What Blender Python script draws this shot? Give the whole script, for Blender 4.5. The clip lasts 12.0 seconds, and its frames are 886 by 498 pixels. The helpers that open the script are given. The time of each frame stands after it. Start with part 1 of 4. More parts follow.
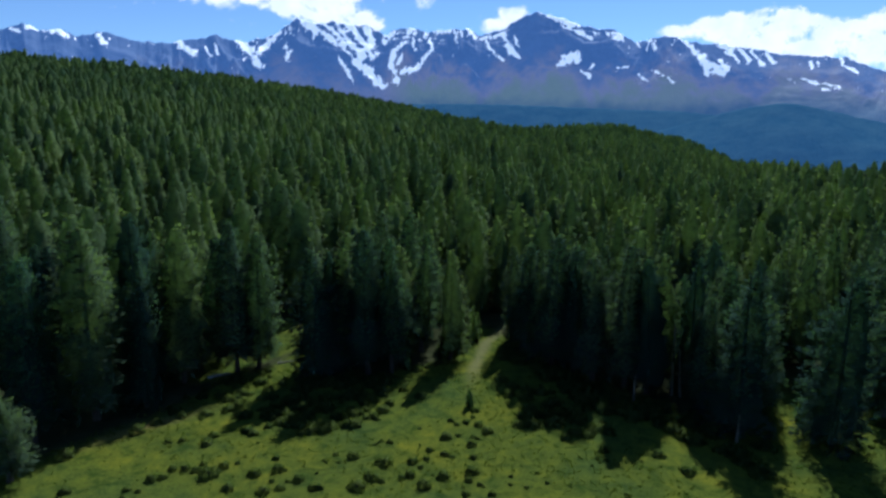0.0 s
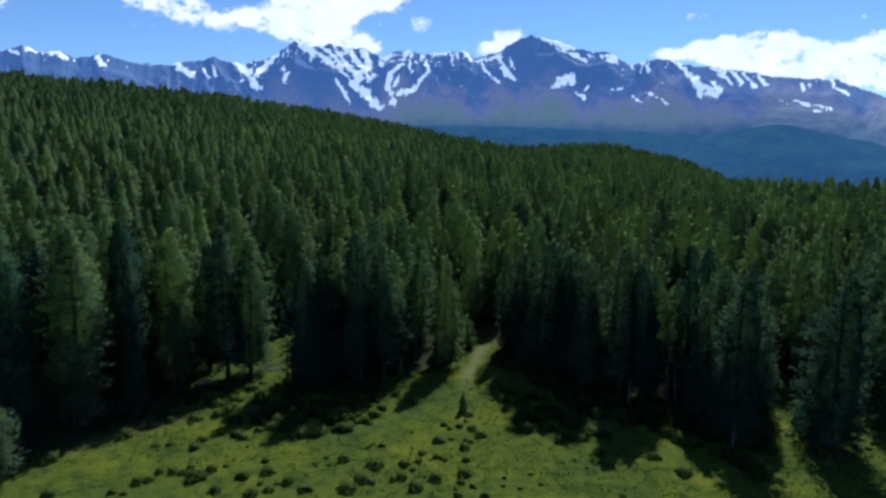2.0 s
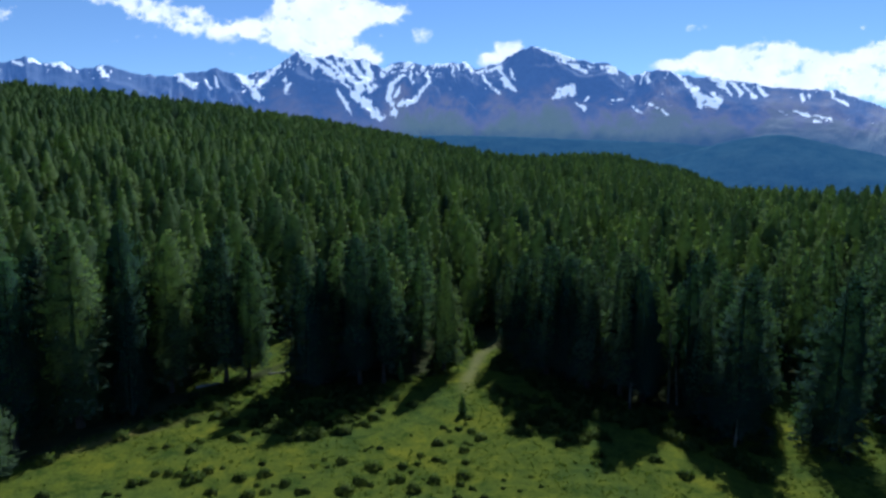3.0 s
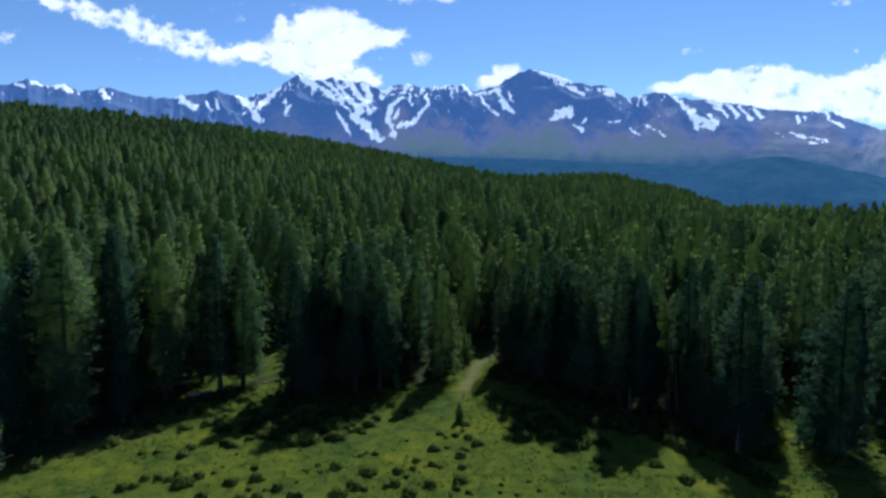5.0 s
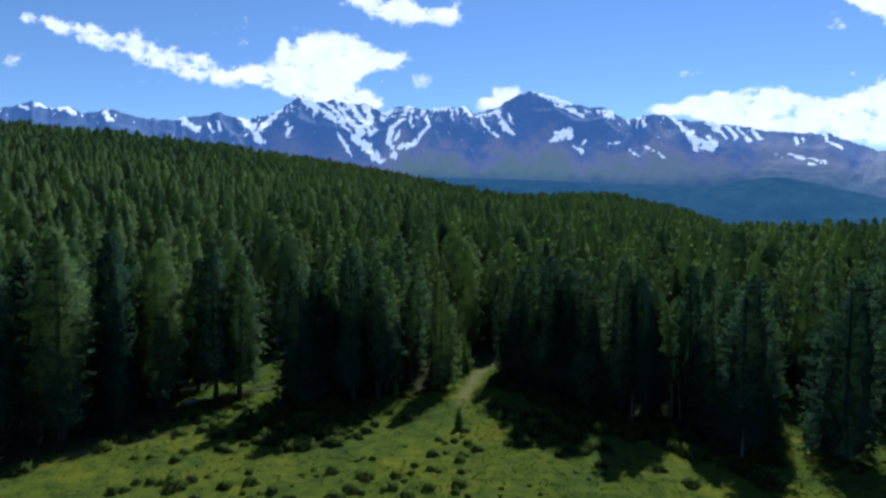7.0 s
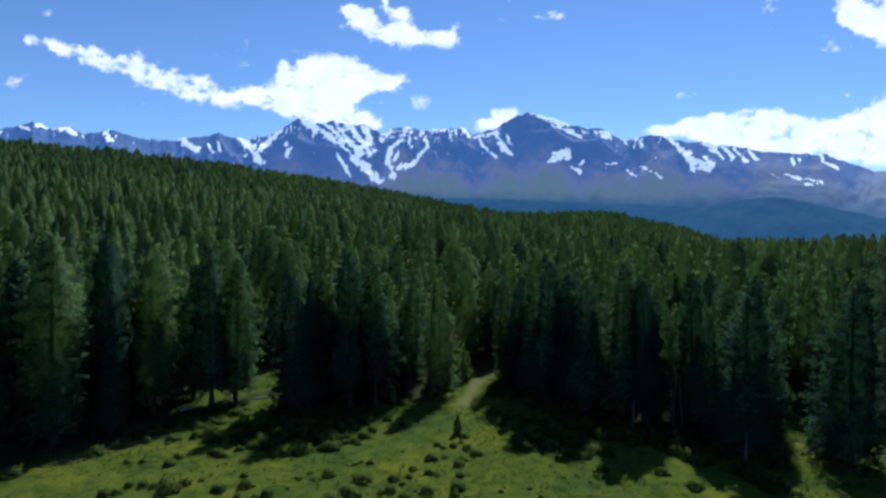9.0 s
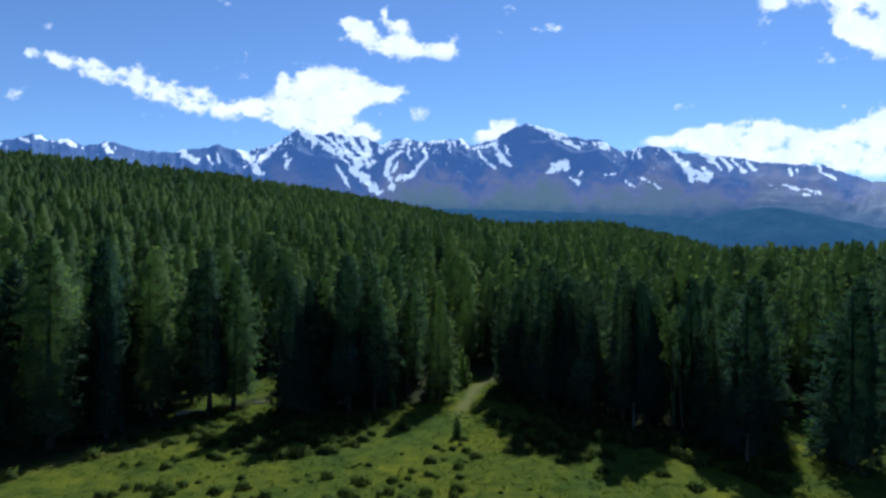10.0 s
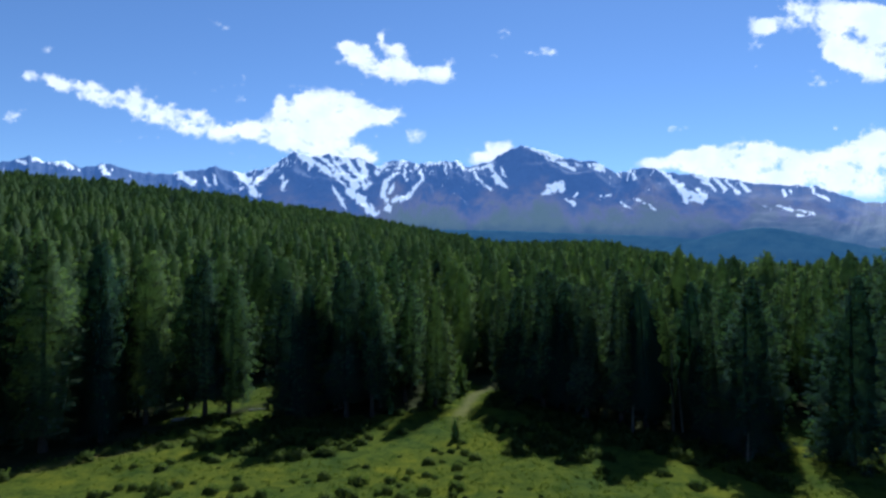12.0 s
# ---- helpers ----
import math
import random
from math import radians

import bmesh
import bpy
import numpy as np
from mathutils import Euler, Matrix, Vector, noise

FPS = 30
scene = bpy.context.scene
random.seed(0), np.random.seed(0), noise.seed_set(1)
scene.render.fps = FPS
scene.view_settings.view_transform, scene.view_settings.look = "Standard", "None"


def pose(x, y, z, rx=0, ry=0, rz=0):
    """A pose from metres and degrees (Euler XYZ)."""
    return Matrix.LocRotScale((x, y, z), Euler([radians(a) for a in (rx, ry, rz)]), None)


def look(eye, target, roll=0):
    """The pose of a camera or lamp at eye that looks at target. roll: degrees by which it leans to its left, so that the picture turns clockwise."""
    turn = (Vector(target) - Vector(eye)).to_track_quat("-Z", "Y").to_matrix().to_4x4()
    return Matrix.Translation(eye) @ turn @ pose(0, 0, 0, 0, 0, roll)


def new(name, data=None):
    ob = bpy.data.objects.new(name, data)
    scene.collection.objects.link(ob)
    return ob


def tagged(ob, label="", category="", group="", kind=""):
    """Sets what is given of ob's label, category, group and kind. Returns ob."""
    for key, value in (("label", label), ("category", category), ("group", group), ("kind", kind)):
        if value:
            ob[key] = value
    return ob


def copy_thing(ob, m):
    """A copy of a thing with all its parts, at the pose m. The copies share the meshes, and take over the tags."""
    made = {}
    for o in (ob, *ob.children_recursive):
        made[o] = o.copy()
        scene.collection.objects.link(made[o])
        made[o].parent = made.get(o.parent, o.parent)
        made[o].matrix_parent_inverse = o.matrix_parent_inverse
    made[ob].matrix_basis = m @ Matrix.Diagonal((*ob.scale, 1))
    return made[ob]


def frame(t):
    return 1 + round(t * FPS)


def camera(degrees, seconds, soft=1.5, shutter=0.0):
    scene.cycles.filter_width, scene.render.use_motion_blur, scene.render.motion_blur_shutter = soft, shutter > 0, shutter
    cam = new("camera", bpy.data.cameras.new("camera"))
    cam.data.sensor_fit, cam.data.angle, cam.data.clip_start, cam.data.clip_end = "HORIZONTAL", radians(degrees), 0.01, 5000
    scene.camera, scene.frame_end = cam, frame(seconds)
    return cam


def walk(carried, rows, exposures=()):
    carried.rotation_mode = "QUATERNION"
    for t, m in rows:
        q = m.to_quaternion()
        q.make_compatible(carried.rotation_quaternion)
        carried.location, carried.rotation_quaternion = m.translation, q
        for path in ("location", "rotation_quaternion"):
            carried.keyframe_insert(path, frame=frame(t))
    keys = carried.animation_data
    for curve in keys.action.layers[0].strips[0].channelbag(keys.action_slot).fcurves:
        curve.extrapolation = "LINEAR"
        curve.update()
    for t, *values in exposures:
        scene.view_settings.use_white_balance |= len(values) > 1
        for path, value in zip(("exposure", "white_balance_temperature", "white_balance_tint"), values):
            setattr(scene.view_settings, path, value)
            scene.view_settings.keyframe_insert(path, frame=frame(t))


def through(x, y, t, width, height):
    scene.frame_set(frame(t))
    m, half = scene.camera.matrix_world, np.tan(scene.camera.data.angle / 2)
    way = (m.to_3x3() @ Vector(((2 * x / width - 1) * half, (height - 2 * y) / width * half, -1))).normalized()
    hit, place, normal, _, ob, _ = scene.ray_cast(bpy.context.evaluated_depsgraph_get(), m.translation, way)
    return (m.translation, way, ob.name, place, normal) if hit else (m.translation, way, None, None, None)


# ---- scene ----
# Camera: a drone that sinks from 32 m to 20 m over a meadow while it tilts up.
cam = camera(71.5, 12.0, soft=2.8)
PATH = [
    (0, (-1.053, 1.812, 32.505), (-1.117, 3.779, 32.146), 0.3),
    (0.5, (-0.943, 1.785, 31.975), (-1.002, 3.755, 31.632), 0.3),
    (1, (-0.797, 1.669, 31.433), (-0.854, 3.642, 31.107), 0.2),
    (1.5, (-0.697, 1.699, 30.869), (-0.752, 3.674, 30.56), 0.3),
    (2, (-0.604, 1.76, 30.333), (-0.657, 3.737, 30.04), 0.3),
    (2.5, (-0.497, 1.889, 29.785), (-0.55, 3.869, 29.508), 0.3),
    (3, (-0.447, 1.917, 29.263), (-0.503, 3.899, 29.003), 0.3),
    (5, (-0.157, 2.226, 27.194), (-0.21, 4.216, 27.002), 0.3),
    (5.5, (-0.095, 2.234, 26.668), (-0.148, 4.226, 26.494), 0.3),
    (6, (-0.043, 2.395, 26.123), (-0.097, 4.388, 25.965), 0.3),
    (6.5, (-0.014, 2.568, 25.603), (-0.068, 4.562, 25.462), 0.2),
    (7, (-0.005, 2.655, 25.079), (-0.06, 4.65, 24.955), 0.3),
    (9, (-0.002, 2.975, 23.084), (-0.053, 4.974, 23.026), 0.3),
    (9.5, (-0.02, 3.014, 22.566), (-0.069, 5.013, 22.526), 0.2),
    (10, (0.008, 3.023, 22.017), (-0.04, 5.022, 21.995), 0.2),
    (10.5, (0.001, 3.103, 21.517), (-0.044, 5.102, 21.512), 0.1),
    (11, (0.024, 2.991, 20.982), (-0.018, 4.99, 20.995), 0.2),
    (11.5, (-0.074, 3.054, 20.41), (-0.113, 5.054, 20.44), 0.1),
    (12, (-0.163, 2.992, 19.803), (-0.199, 4.991, 19.851), 0.1),
]
walk(cam, [(t, look(eye, target, roll)) for t, eye, target, roll in PATH], exposures=((0.0, 0.89, 5400, 10), (12.0, 0.89, 5400, 10)))


# ---- light: high summer sun ahead and to the right, blue sky ----
SUN_DIR = Vector((0.295, 0.92, 0.93)).normalized()
SUN_EL = math.asin(SUN_DIR.z)
SUN_AZ = math.atan2(SUN_DIR.x, SUN_DIR.y)
world = bpy.data.worlds.new("sky")
scene.world = world
world.use_nodes = True
wn = world.node_tree.nodes
sky = wn.new("ShaderNodeTexSky")
sky.sky_type = "NISHITA"
sky.sun_disc = False
sky.sun_elevation = SUN_EL
sky.sun_rotation = SUN_AZ
sky.altitude = 1800
sky.air_density = 1.0
sky.dust_density = 0.1
sky.ozone_density = 5.0
wn["Background"].inputs["Strength"].default_value = 0.060
world.node_tree.links.new(sky.outputs["Color"], wn["Background"].inputs["Color"])

sun_data = bpy.data.lights.new("sun", "SUN")
sun_data.energy = 3.5
sun_data.angle = radians(0.6)
sun_data.color = (1.0, 0.95, 0.86)
sun = new("sun", sun_data)
sun.rotation_euler = SUN_DIR.to_track_quat("Z", "Y").to_euler()


# ---- materials ----
def node_material(name):
    mat = bpy.data.materials.new(name)
    mat.use_nodes = True
    return mat, mat.node_tree.nodes, mat.node_tree.links, mat.node_tree.nodes["Principled BSDF"]


def add(nodes, kind, **values):
    n = nodes.new(kind)
    for key, value in values.items():
        n.inputs[key].default_value = value
    return n


def ramp(nodes, stops):
    n = nodes.new("ShaderNodeValToRGB")
    els = n.color_ramp.elements
    while len(els) < len(stops):
        els.new(0.5)
    for el, (at, col) in zip(els, stops):
        el.position = at
        el.color = (*col, 1)
    return n


def mixed(nodes, links, fac, a, b, blend="MIX"):
    n = nodes.new("ShaderNodeMix")
    n.data_type = "RGBA"
    n.blend_type = blend
    for sock, value in ((n.inputs["Factor"], fac), (n.inputs[6], a), (n.inputs[7], b)):
        if hasattr(value, "links"):
            links.new(value, sock)
        elif isinstance(value, (int, float)):
            sock.default_value = value
        else:
            sock.default_value = (*value, 1)
    return n.outputs[2]


def attribute(nodes, name):
    n = nodes.new("ShaderNodeAttribute")
    n.attribute_name = name
    return n.outputs["Fac"]


def math_node(nodes, links, op, a, b=0.0):
    n = nodes.new("ShaderNodeMath")
    n.operation = op
    for sock, value in zip(n.inputs, (a, b)):
        if hasattr(value, "links"):
            links.new(value, sock)
        else:
            sock.default_value = value
    return n.outputs[0]


def foliage(name, dark, light, per_tree=True, through=0.60, grain=2.2, gaps=0.0):
    """Needles or leaves: matt, light shines through the sprays and through the gaps between their needles."""
    mat, nodes, links, bsdf = node_material(name)
    nodes.remove(bsdf)
    if per_tree:
        pick = nodes.new("ShaderNodeObjectInfo").outputs["Random"]
    else:
        pick = attribute(nodes, "tint")
    col = ramp(nodes, ((0.0, dark), (1.0, light)))
    links.new(pick, col.inputs["Fac"])
    geo = nodes.new("ShaderNodeNewGeometry")
    vary = ramp(nodes, ((0.0, (0.9, 0.9, 0.91)), (1.0, (1.1, 1.1, 1.07))))
    links.new(geo.outputs["Random Per Island"], vary.inputs["Fac"])
    base = mixed(nodes, links, 1.0, col.outputs["Color"], vary.outputs["Color"], "MULTIPLY")
    clump = add(nodes, "ShaderNodeTexNoise", Scale=grain, Detail=4.0, Roughness=0.75)
    links.new(nodes.new("ShaderNodeTexCoord").outputs["Object"], clump.inputs["Vector"])
    mottle = ramp(nodes, ((0.32, (0.50, 0.53, 0.55)), (0.68, (1.50, 1.44, 1.36))))
    links.new(clump.outputs["Fac"], mottle.inputs["Fac"])
    base = mixed(nodes, links, 1.0, base, mottle.outputs["Color"], "MULTIPLY")
    bump = add(nodes, "ShaderNodeBump", Strength=0.8, Distance=0.5 / grain)
    links.new(clump.outputs["Fac"], bump.inputs["Height"])
    dif = nodes.new("ShaderNodeBsdfDiffuse")
    links.new(bump.outputs[0], dif.inputs["Normal"])
    tra = nodes.new("ShaderNodeBsdfTranslucent")
    links.new(base, dif.inputs["Color"])
    links.new(mixed(nodes, links, 1.0, base, (1.25, 1.40, 0.52), "MULTIPLY"), tra.inputs["Color"])
    mix = add(nodes, "ShaderNodeMixShader", Fac=through)
    links.new(dif.outputs[0], mix.inputs[1])
    links.new(tra.outputs[0], mix.inputs[2])
    last = mix.outputs[0]
    if gaps:
        fan = attribute(nodes, "spray")
        links.new(math_node(nodes, links, "MULTIPLY", math_node(nodes, links, "SUBTRACT", 2.0, fan), through * 0.72), mix.inputs["Fac"])
        clear = nodes.new("ShaderNodeBsdfTransparent")
        sieve = nodes.new("ShaderNodeMixShader")
        links.new(math_node(nodes, links, "MULTIPLY", math_node(nodes, links, "POWER", fan, 2.0), gaps), sieve.inputs["Fac"])
        links.new(last, sieve.inputs[1])
        links.new(clear.outputs[0], sieve.inputs[2])
        last = sieve.outputs[0]
    links.new(last, nodes["Material Output"].inputs["Surface"])
    return mat


def ground_material():
    """Meadow grass, dry grass, bare trodden soil on the track, and needle litter under the trees."""
    mat, nodes, links, bsdf = node_material("meadow_ground")
    co = nodes.new("ShaderNodeTexCoord").outputs["Object"]
    big = add(nodes, "ShaderNodeTexNoise", Scale=0.11, Detail=5.0, Roughness=0.6)
    mid = add(nodes, "ShaderNodeTexNoise", Scale=0.55, Detail=7.0, Roughness=0.72, Distortion=0.6)
    fine = add(nodes, "ShaderNodeTexNoise", Scale=4.0, Detail=5.0, Roughness=0.75)
    for n in (big, mid, fine):
        links.new(co, n.inputs["Vector"])
    c1 = ramp(nodes, ((0.32, (0.0400, 0.0620, 0.0150)), (0.52, (0.0590, 0.0770, 0.0130)), (0.68, (0.0860, 0.0970, 0.0130))))
    links.new(big.outputs["Fac"], c1.inputs["Fac"])
    c2 = ramp(nodes, ((0.36, (0.46, 0.60, 0.66)), (0.50, (1.0, 1.0, 1.0)), (0.64, (1.40, 1.28, 1.0))))
    links.new(mid.outputs["Fac"], c2.inputs["Fac"])
    c3 = ramp(nodes, ((0.3, (0.62, 0.66, 0.68)), (0.7, (1.32, 1.28, 1.2))))
    links.new(fine.outputs["Fac"], c3.inputs["Fac"])
    grass = mixed(nodes, links, 1.0, c1.outputs["Color"], c2.outputs["Color"], "MULTIPLY")
    grass = mixed(nodes, links, attribute(nodes, "dry"), grass, (0.150, 0.125, 0.042))
    grass = mixed(nodes, links, 1.0, grass, c3.outputs["Color"], "MULTIPLY")
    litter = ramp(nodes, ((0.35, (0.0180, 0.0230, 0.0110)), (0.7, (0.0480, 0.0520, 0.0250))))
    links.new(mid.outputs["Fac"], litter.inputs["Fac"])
    soil = ramp(nodes, ((0.3, (0.0900, 0.0950, 0.0380)), (0.7, (0.1450, 0.1380, 0.0640))))
    links.new(fine.outputs["Fac"], soil.inputs["Fac"])
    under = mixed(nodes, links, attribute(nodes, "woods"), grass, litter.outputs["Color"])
    worn = mixed(nodes, links, attribute(nodes, "track"), under, soil.outputs["Color"])
    links.new(worn, bsdf.inputs["Base Color"])
    bsdf.inputs["Roughness"].default_value = 0.95
    bsdf.inputs["Specular IOR Level"].default_value = 0.0
    bump = add(nodes, "ShaderNodeBump", Strength=0.45, Distance=0.2)
    links.new(fine.outputs["Fac"], bump.inputs["Height"])
    links.new(bump.outputs[0], bsdf.inputs["Normal"])
    return mat


def bark_material(name, dark, light):
    mat, nodes, links, bsdf = node_material(name)
    co = nodes.new("ShaderNodeTexCoord").outputs["Object"]
    st = add(nodes, "ShaderNodeMapping", Scale=(6, 6, 0.8))
    links.new(co, st.inputs["Vector"])
    n = add(nodes, "ShaderNodeTexNoise", Scale=2.0, Detail=5.0)
    links.new(st.outputs[0], n.inputs["Vector"])
    c = ramp(nodes, ((0.35, dark), (0.7, light)))
    links.new(n.outputs["Fac"], c.inputs["Fac"])
    links.new(c.outputs["Color"], bsdf.inputs["Base Color"])
    bsdf.inputs["Roughness"].default_value = 0.9
    bump = add(nodes, "ShaderNodeBump", Strength=0.8, Distance=0.05)
    links.new(n.outputs["Fac"], bump.inputs["Height"])
    links.new(bump.outputs[0], bsdf.inputs["Normal"])
    return mat


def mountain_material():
    """A backdrop kilometres off: slate rock, thin alpine turf on the lower slopes, old snow in the gullies; blue haze
    is painted into the colours and the glow.
    """
    mat, nodes, links, bsdf = node_material("hazy_mountain_rock")
    co = nodes.new("ShaderNodeTexCoord").outputs["Object"]
    n1 = add(nodes, "ShaderNodeTexNoise", Scale=0.008, Detail=7.0, Roughness=0.65)
    n2 = add(nodes, "ShaderNodeTexNoise", Scale=0.04, Detail=7.0, Roughness=0.72)
    fall = add(nodes, "ShaderNodeMapping", Scale=(1.0, 0.5, 0.45))
    links.new(co, fall.inputs["Vector"])
    links.new(co, n1.inputs["Vector"])
    links.new(fall.outputs[0], n2.inputs["Vector"])
    # Rock colour is shifted to blue for distance haze.
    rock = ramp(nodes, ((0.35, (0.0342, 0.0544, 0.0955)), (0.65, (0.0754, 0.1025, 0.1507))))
    links.new(n1.outputs["Fac"], rock.inputs["Fac"])
    turf = ramp(nodes, ((0.3, (0.0600, 0.0800, 0.0760)), (0.7, (0.0820, 0.0980, 0.0920))))
    links.new(n1.outputs["Fac"], turf.inputs["Fac"])
    low = math_node(nodes, links, "MULTIPLY", attribute(nodes, "turf"), math_node(nodes, links, "ADD", n1.outputs["Fac"], 0.5))
    lowc = nodes.new("ShaderNodeClamp")
    links.new(low, lowc.inputs["Value"])
    bare = mixed(nodes, links, lowc.outputs[0], rock.outputs["Color"], turf.outputs["Color"])
    # Lower slopes: dark forest colour, blued for valley haze.
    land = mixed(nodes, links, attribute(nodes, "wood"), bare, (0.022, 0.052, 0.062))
    s = math_node(nodes, links, "ADD", attribute(nodes, "snow"), math_node(nodes, links, "MULTIPLY", math_node(nodes, links, "SUBTRACT", n2.outputs["Fac"], 0.5), 3.2))
    edge = nodes.new("ShaderNodeMapRange")
    edge.inputs["From Min"].default_value = 0.34
    edge.inputs["From Max"].default_value = 0.52
    links.new(s, edge.inputs["Value"])
    col = mixed(nodes, links, edge.outputs[0], land, (0.76, 0.77, 0.80))
    links.new(col, bsdf.inputs["Base Color"])
    bsdf.inputs["Roughness"].default_value = 0.9
    bsdf.inputs["Specular IOR Level"].default_value = 0.1
    # Painted haze glow: blue high up, mauve and grey on the lower slopes.
    haze_ramp = ramp(nodes, ((0.0, (0.14, 0.31, 0.78)), (0.5, (0.36, 0.44, 0.82)), (1.0, (0.30, 0.46, 0.60))))
    links.new(attribute(nodes, "turf"), haze_ramp.inputs["Fac"])
    haze_glow = mixed(nodes, links, attribute(nodes, "wood"), haze_ramp.outputs["Color"], (0.07, 0.21, 0.52))
    links.new(mixed(nodes, links, edge.outputs[0], haze_glow, (0.75, 0.85, 1.0)), bsdf.inputs["Emission Color"])
    # Extra glow brightens the snow beyond the light it gets.
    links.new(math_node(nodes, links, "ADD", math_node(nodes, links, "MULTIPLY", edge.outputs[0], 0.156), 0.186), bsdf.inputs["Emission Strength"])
    bump = add(nodes, "ShaderNodeBump", Strength=0.35, Distance=12.0)
    links.new(n2.outputs["Fac"], bump.inputs["Height"])
    links.new(bump.outputs[0], bsdf.inputs["Normal"])
    return mat


def far_hill_material():
    mat, nodes, links, bsdf = node_material("hazy_forest_hill")
    co = nodes.new("ShaderNodeTexCoord").outputs["Object"]
    n = add(nodes, "ShaderNodeTexNoise", Scale=0.012, Detail=8.0, Roughness=0.7)
    links.new(co, n.inputs["Vector"])
    # Forest greens are pulled towards blue for distance haze.
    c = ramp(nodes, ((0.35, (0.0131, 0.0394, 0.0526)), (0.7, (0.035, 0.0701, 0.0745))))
    links.new(n.outputs["Fac"], c.inputs["Fac"])
    links.new(c.outputs["Color"], bsdf.inputs["Base Color"])
    bsdf.inputs["Roughness"].default_value = 1.0
    bsdf.inputs["Specular IOR Level"].default_value = 0.0
    # Painted haze: a faint blue glow over the whole hillside.
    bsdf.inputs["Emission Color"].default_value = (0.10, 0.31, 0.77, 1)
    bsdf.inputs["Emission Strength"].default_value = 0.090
    bump = add(nodes, "ShaderNodeBump", Strength=0.6, Distance=14.0)
    links.new(n.outputs["Fac"], bump.inputs["Height"])
    links.new(bump.outputs[0], bsdf.inputs["Normal"])
    return mat


def cloud_material():
    mat, nodes, links, bsdf = node_material("cloud_vapour")
    nodes.remove(bsdf)
    co = nodes.new("ShaderNodeTexCoord").outputs["Object"]
    n = add(nodes, "ShaderNodeTexNoise", Scale=0.016, Detail=6.0, Roughness=0.55)
    links.new(co, n.inputs["Vector"])
    d = math_node(nodes, links, "ADD", attribute(nodes, "vapour"), math_node(nodes, links, "MULTIPLY", math_node(nodes, links, "SUBTRACT", n.outputs["Fac"], 0.5), 0.75))
    a = nodes.new("ShaderNodeMapRange")
    a.interpolation_type = "SMOOTHSTEP"
    a.inputs["From Min"].default_value = 0.02
    a.inputs["From Max"].default_value = 0.78
    links.new(d, a.inputs["Value"])
    # Soft grey shading of the cloud, painted as noise in the glow colour.
    g = ramp(nodes, ((0.36, (0.86, 0.90, 0.96)), (0.60, (1.0, 1.0, 1.0))))
    soft = add(nodes, "ShaderNodeTexNoise", Scale=0.006, Detail=5.0, Roughness=0.55)
    links.new(co, soft.inputs["Vector"])
    links.new(soft.outputs["Fac"], g.inputs["Fac"])
    # The sheet glows in place of sunlight on the vapour.
    em = add(nodes, "ShaderNodeEmission", Strength=0.59)
    links.new(g.outputs["Color"], em.inputs["Color"])
    tr = nodes.new("ShaderNodeBsdfTransparent")
    mix = nodes.new("ShaderNodeMixShader")
    links.new(a.outputs[0], mix.inputs["Fac"])
    links.new(tr.outputs[0], mix.inputs[1])
    links.new(em.outputs[0], mix.inputs[2])
    links.new(mix.outputs[0], nodes["Material Output"].inputs["Surface"])
    return mat


NEEDLES = foliage("conifer_needles", (0.0360, 0.0730, 0.0620), (0.0930, 0.1340, 0.0740), through=0.72, gaps=0.34)
YOUNG_NEEDLES = foliage("young_needles", (0.0700, 0.1200, 0.0460), (0.1100, 0.1650, 0.0620), grain=5.0, gaps=0.3)
# Darker conifer kind; also paints the shade on trees seen from their unlit side.
SHADED_NEEDLES = foliage("shaded_dark_needles", (0.0270, 0.0570, 0.0500), (0.0580, 0.0900, 0.0640), through=0.62, gaps=0.32)
FAR_NEEDLES = foliage("forest_needles", (0.0500, 0.0830, 0.0560), (0.1120, 0.1560, 0.0740), per_tree=False, through=0.66, grain=0.9, gaps=0.2)
SHRUB_LEAF = foliage("shrub_leaves", (0.0520, 0.0800, 0.0290), (0.0980, 0.1280, 0.0430), through=0.4, grain=6.0)
UNDERGROWTH_LEAF = foliage("undergrowth_leaves", (0.0520, 0.0800, 0.0290), (0.0980, 0.1280, 0.0430), per_tree=False, through=0.4, grain=6.0)
GRASS_LEAF = foliage("grass_blades", (0.0400, 0.0660, 0.0130), (0.0950, 0.1140, 0.0260), per_tree=False, through=0.5, grain=3.0)
BARK = bark_material("conifer_bark", (0.0130, 0.0100, 0.0070), (0.0420, 0.0320, 0.0230))
DEAD_WOOD = bark_material("weathered_dead_wood", (0.1300, 0.1180, 0.0980), (0.3400, 0.3150, 0.2700))
DRY_WOOD = bark_material("dry_dead_stem", (0.0500, 0.0440, 0.0340), (0.1500, 0.1300, 0.1000))
GROUND = ground_material()
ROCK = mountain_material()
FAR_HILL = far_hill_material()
VAPOUR = cloud_material()


